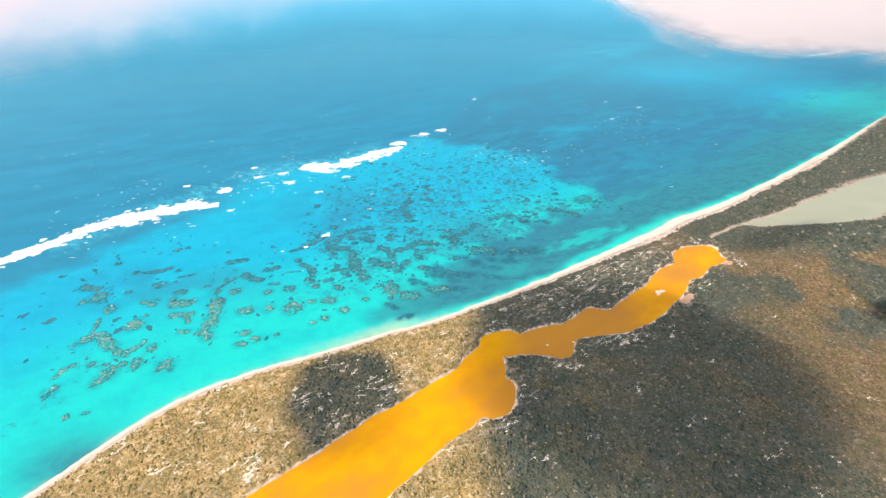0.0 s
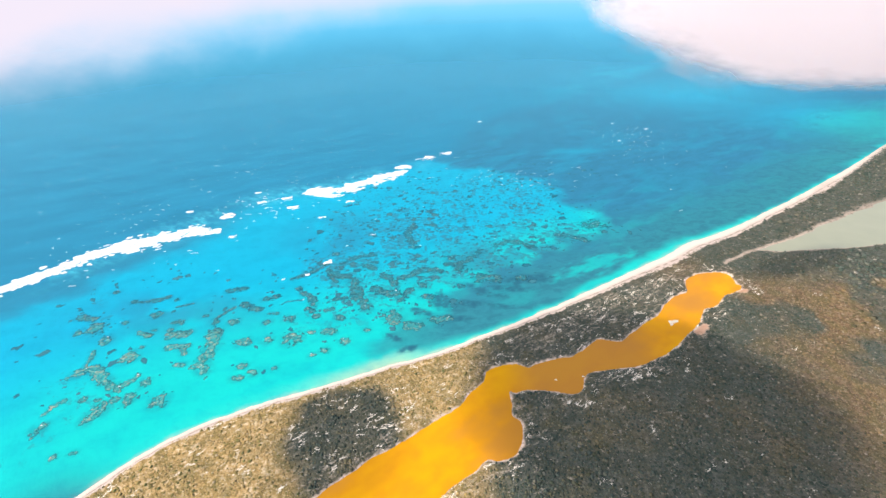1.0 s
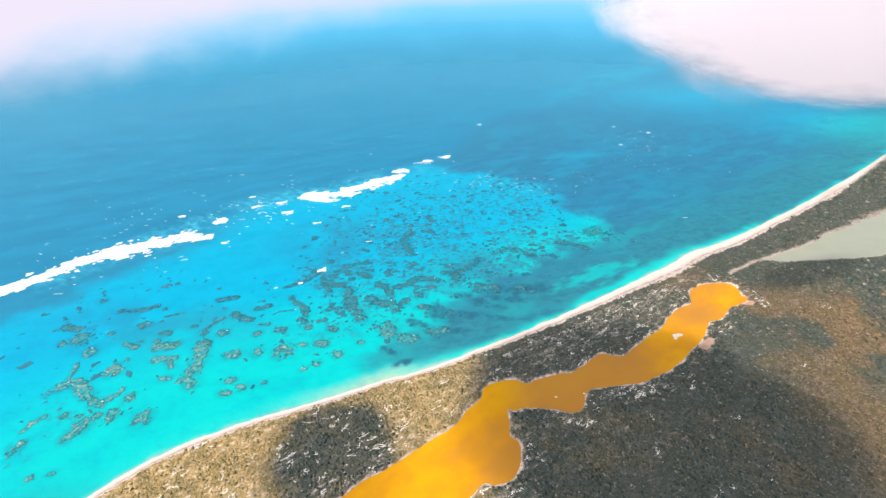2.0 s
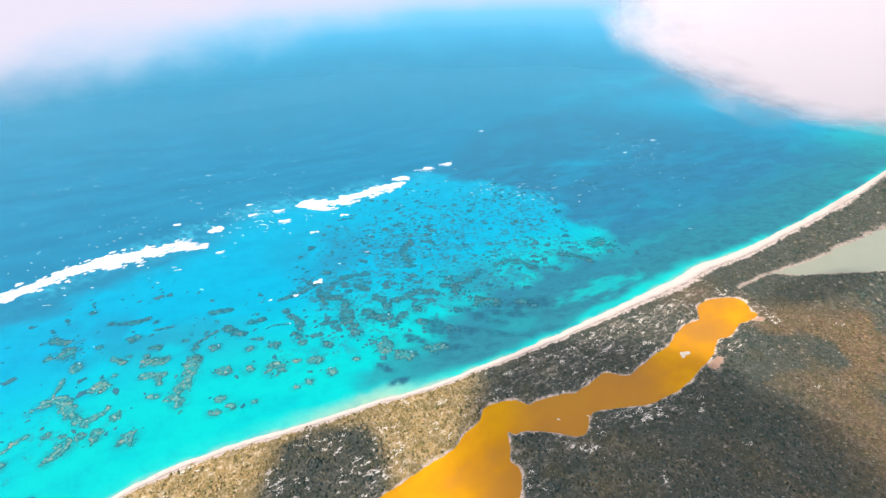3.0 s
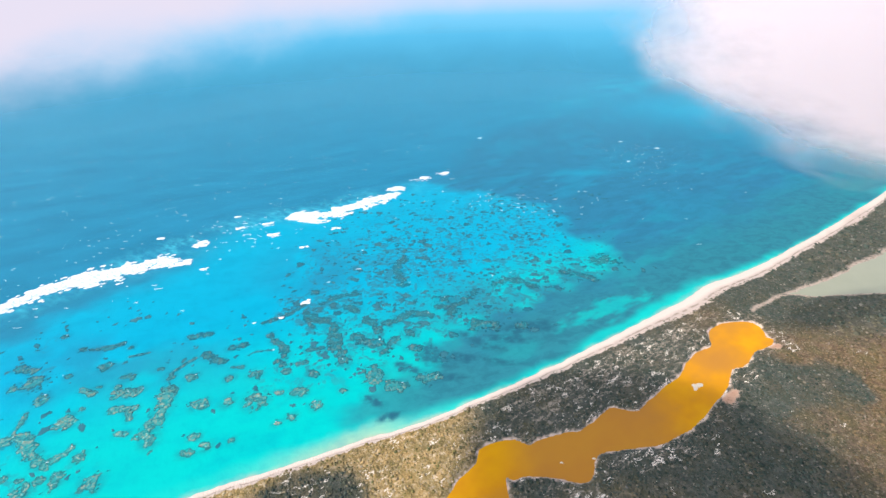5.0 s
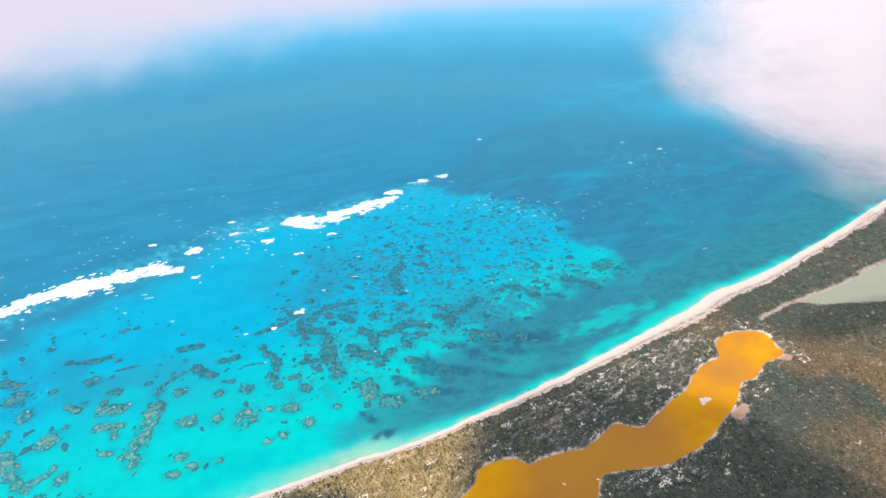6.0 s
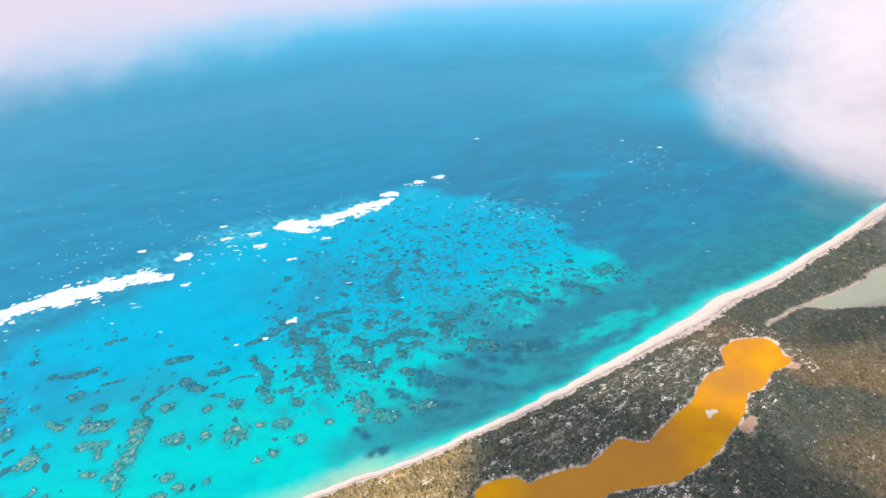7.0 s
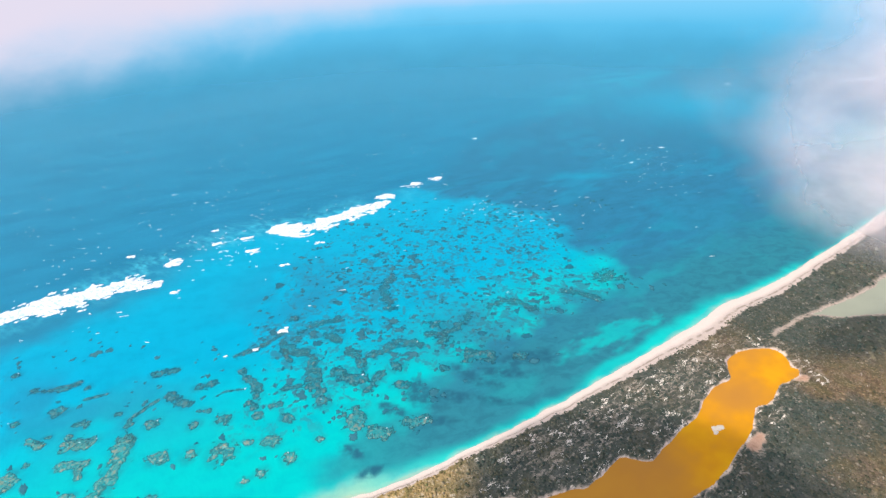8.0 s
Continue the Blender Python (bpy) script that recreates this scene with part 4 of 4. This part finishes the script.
# ---- clouds ----
def cloud_material(name, solid, thin=(1.0, 0.3, 1.0), ragged=0.75, edge=(0.98, 0.55), colour=(0.84, 0.755, 0.81), size=0.55):
    m = Nodes(name)
    co = m.tree.nodes.new("ShaderNodeTexCoord").outputs["Object"]
    flat = m.scaled(co, *thin)
    r = m.node("ShaderNodeVectorMath", Vector=flat)
    r.operation = "LENGTH"
    n = m.noise(co, size, 5.0, 0.5)
    a = m.step(m.math("ADD", r.outputs["Value"], m.math("MULTIPLY", m.math("SUBTRACT", n, 0.5), ragged)), *edge, 0.0, solid)
    diffuse = m.node("ShaderNodeBsdfDiffuse", Color=tuple(0.66 * c for c in colour))
    through_ = m.node("ShaderNodeBsdfTranslucent", Color=tuple(0.30 * c for c in colour))
    body = m.tree.nodes.new("ShaderNodeAddShader")
    m.tree.links.new(diffuse.outputs[0], body.inputs[0])
    m.tree.links.new(through_.outputs[0], body.inputs[1])
    clear = m.tree.nodes.new("ShaderNodeBsdfTransparent")
    full = m.node("ShaderNodeMixShader", Fac=a)
    m.tree.links.new(clear.outputs[0], full.inputs[1])
    m.tree.links.new(body.outputs[0], full.inputs[2])
    m.tree.links.new(full.outputs[0], m.out.inputs[0])
    return m.mat


def cloud(places, turn, seed, vapours, label):
    """A billowing cloud of several puffs, each a place and three radii, whose vapour thins out towards the edge."""
    ob = new("cloud")
    ob.matrix_world = pose(*places[0][:3])
    for k, (x, y, z, *radii) in enumerate(places):
        bm = bmesh.new()
        bmesh.ops.create_icosphere(bm, subdivisions=6, radius=1.0)
        for v in bm.verts:
            d = v.co.normalized()
            v.co = d * 1.25 * (1.0 + 0.015 * noise.noise(d * 1.7 + Vector((seed + k, 0, 0))))
        me = bpy.data.meshes.new("puff")
        bm.to_mesh(me)
        bm.free()
        for p in me.polygons:
            p.use_smooth = True
        me.materials.append(vapours[k])
        puff = new("puff", me)
        puff.parent = ob
        puff.matrix_basis = ob.matrix_world.inverted() @ pose(x, y, z, 0, 0, turn) @ Matrix.Diagonal((*radii, 1))
    return tagged(ob, label, "cloud")


VAPOUR = cloud_material("cloud_vapour", 0.93, (1.0, 0.15, 1.0), ragged=0.34, edge=(1.13, 0.84), size=0.28)
THIN = cloud_material("thin_cloud_vapour", 0.42, (1.0, 1.0, 0.0), 0.45, (0.93, 0.78))
DENSE = cloud_material("dense_cloud_vapour", 0.22, (1.0, 1.0, 0.0), 0.4, (0.93, 0.82))
cloud([(204, 264, 491, 121, 10, 45)], -12, 3, (VAPOUR,), "bright white cumulus cloud with soft ragged edges")


def cloud_over(x, y, rx, ry, height, turn, seed, mat):
    """A cloud high over the coast whose shade falls at (x, y)."""
    reach = height / SUN_WAY.z
    return cloud([(x + SUN_WAY.x * reach, y + SUN_WAY.y * reach, height, 1.15 * rx, 1.15 * ry, 12)], turn, seed, (mat,), "flat unseen cloud high over the coast, placed for its shade")


cloud_over(-134, 424, 74, 92, 1150, 12, 21, DENSE)
cloud_over(262, 474, 236, 192, 1150, -22, 22, THIN)
# unseen cloud added only to darken the band south of the pond
cloud_over(668, 806, 120, 34, 1150, 22, 23, DENSE)


# ---- distance ----
def bearing(m, p):
    """How far to the west of ahead a place lies: 0 ahead, 1 towards the west."""
    x, y, z = m.node("ShaderNodeSeparateXYZ", Vector=p).outputs
    return m.math("DIVIDE", m.math("MULTIPLY", x, -1.0), m.math("MAXIMUM", y, 1.0)), z


def haze_sheet_material():
    m = Nodes("haze_sheet")
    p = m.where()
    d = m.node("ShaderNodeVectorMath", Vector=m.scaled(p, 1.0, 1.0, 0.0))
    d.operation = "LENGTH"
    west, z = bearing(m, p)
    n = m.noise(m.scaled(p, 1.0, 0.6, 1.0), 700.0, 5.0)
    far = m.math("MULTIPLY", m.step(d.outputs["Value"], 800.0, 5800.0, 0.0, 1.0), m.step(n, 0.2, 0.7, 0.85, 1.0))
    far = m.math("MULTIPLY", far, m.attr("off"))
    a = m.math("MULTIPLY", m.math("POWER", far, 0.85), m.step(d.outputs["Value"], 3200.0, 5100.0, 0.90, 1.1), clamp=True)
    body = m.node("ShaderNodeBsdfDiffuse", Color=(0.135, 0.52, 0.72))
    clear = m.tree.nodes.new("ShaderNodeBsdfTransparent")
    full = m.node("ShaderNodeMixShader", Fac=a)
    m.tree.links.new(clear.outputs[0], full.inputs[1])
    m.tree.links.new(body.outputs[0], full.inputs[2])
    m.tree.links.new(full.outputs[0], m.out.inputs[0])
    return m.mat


# sheet added over the sea, denser with distance, to imitate haze in the air
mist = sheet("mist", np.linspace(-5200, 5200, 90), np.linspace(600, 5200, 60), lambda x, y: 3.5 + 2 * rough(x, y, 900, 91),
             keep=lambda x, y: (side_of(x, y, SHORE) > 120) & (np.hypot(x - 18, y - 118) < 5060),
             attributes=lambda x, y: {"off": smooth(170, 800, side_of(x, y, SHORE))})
mist.data.materials.append(haze_sheet_material())
tagged(mist, "pale sheet added low over the far ocean as distance haze", "mist", kind="stuff")


def haze_material():
    """The far distance: glowing haze painted over the ocean, with a pale western bank."""
    m = Nodes("horizon_haze")
    p = m.where()
    west, z = bearing(m, p)
    d = m.node("ShaderNodeVectorMath", Vector=m.scaled(p, 1.0, 1.0, 0.0))
    d.operation = "LENGTH"
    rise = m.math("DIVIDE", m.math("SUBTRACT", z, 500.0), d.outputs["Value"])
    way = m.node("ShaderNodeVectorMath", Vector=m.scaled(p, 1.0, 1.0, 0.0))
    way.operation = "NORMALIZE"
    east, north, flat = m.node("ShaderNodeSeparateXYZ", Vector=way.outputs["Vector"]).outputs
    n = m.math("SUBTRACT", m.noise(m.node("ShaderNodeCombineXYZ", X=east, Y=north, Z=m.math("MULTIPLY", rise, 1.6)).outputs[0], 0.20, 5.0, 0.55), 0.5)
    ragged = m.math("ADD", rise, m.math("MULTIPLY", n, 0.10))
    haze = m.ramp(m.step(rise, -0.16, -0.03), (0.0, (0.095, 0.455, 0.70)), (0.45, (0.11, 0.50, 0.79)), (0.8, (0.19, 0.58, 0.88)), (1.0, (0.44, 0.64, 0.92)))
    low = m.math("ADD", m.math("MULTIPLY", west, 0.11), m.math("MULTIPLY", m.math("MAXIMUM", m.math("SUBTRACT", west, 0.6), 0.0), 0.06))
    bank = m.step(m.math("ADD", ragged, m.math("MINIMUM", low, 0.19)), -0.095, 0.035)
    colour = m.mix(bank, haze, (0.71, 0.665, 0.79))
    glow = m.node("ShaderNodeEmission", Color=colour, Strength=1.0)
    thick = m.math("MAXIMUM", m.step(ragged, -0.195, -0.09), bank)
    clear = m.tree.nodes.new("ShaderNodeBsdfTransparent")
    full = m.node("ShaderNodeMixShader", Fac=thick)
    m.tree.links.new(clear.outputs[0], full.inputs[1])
    m.tree.links.new(glow.outputs[0], full.inputs[2])
    m.tree.links.new(full.outputs[0], m.out.inputs[0])
    return m.mat


# flat ring and low wall that glow in the painted haze colours
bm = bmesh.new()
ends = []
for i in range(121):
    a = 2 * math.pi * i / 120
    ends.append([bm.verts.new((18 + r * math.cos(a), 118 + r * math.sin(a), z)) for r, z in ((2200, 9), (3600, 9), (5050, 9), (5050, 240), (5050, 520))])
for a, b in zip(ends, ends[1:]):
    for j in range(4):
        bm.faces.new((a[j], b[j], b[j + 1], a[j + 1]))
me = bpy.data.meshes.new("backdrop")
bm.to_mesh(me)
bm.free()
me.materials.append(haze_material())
tagged(new("backdrop", me), "glowing backdrop with pale blue haze painted over the far ocean", "horizon", kind="structure")
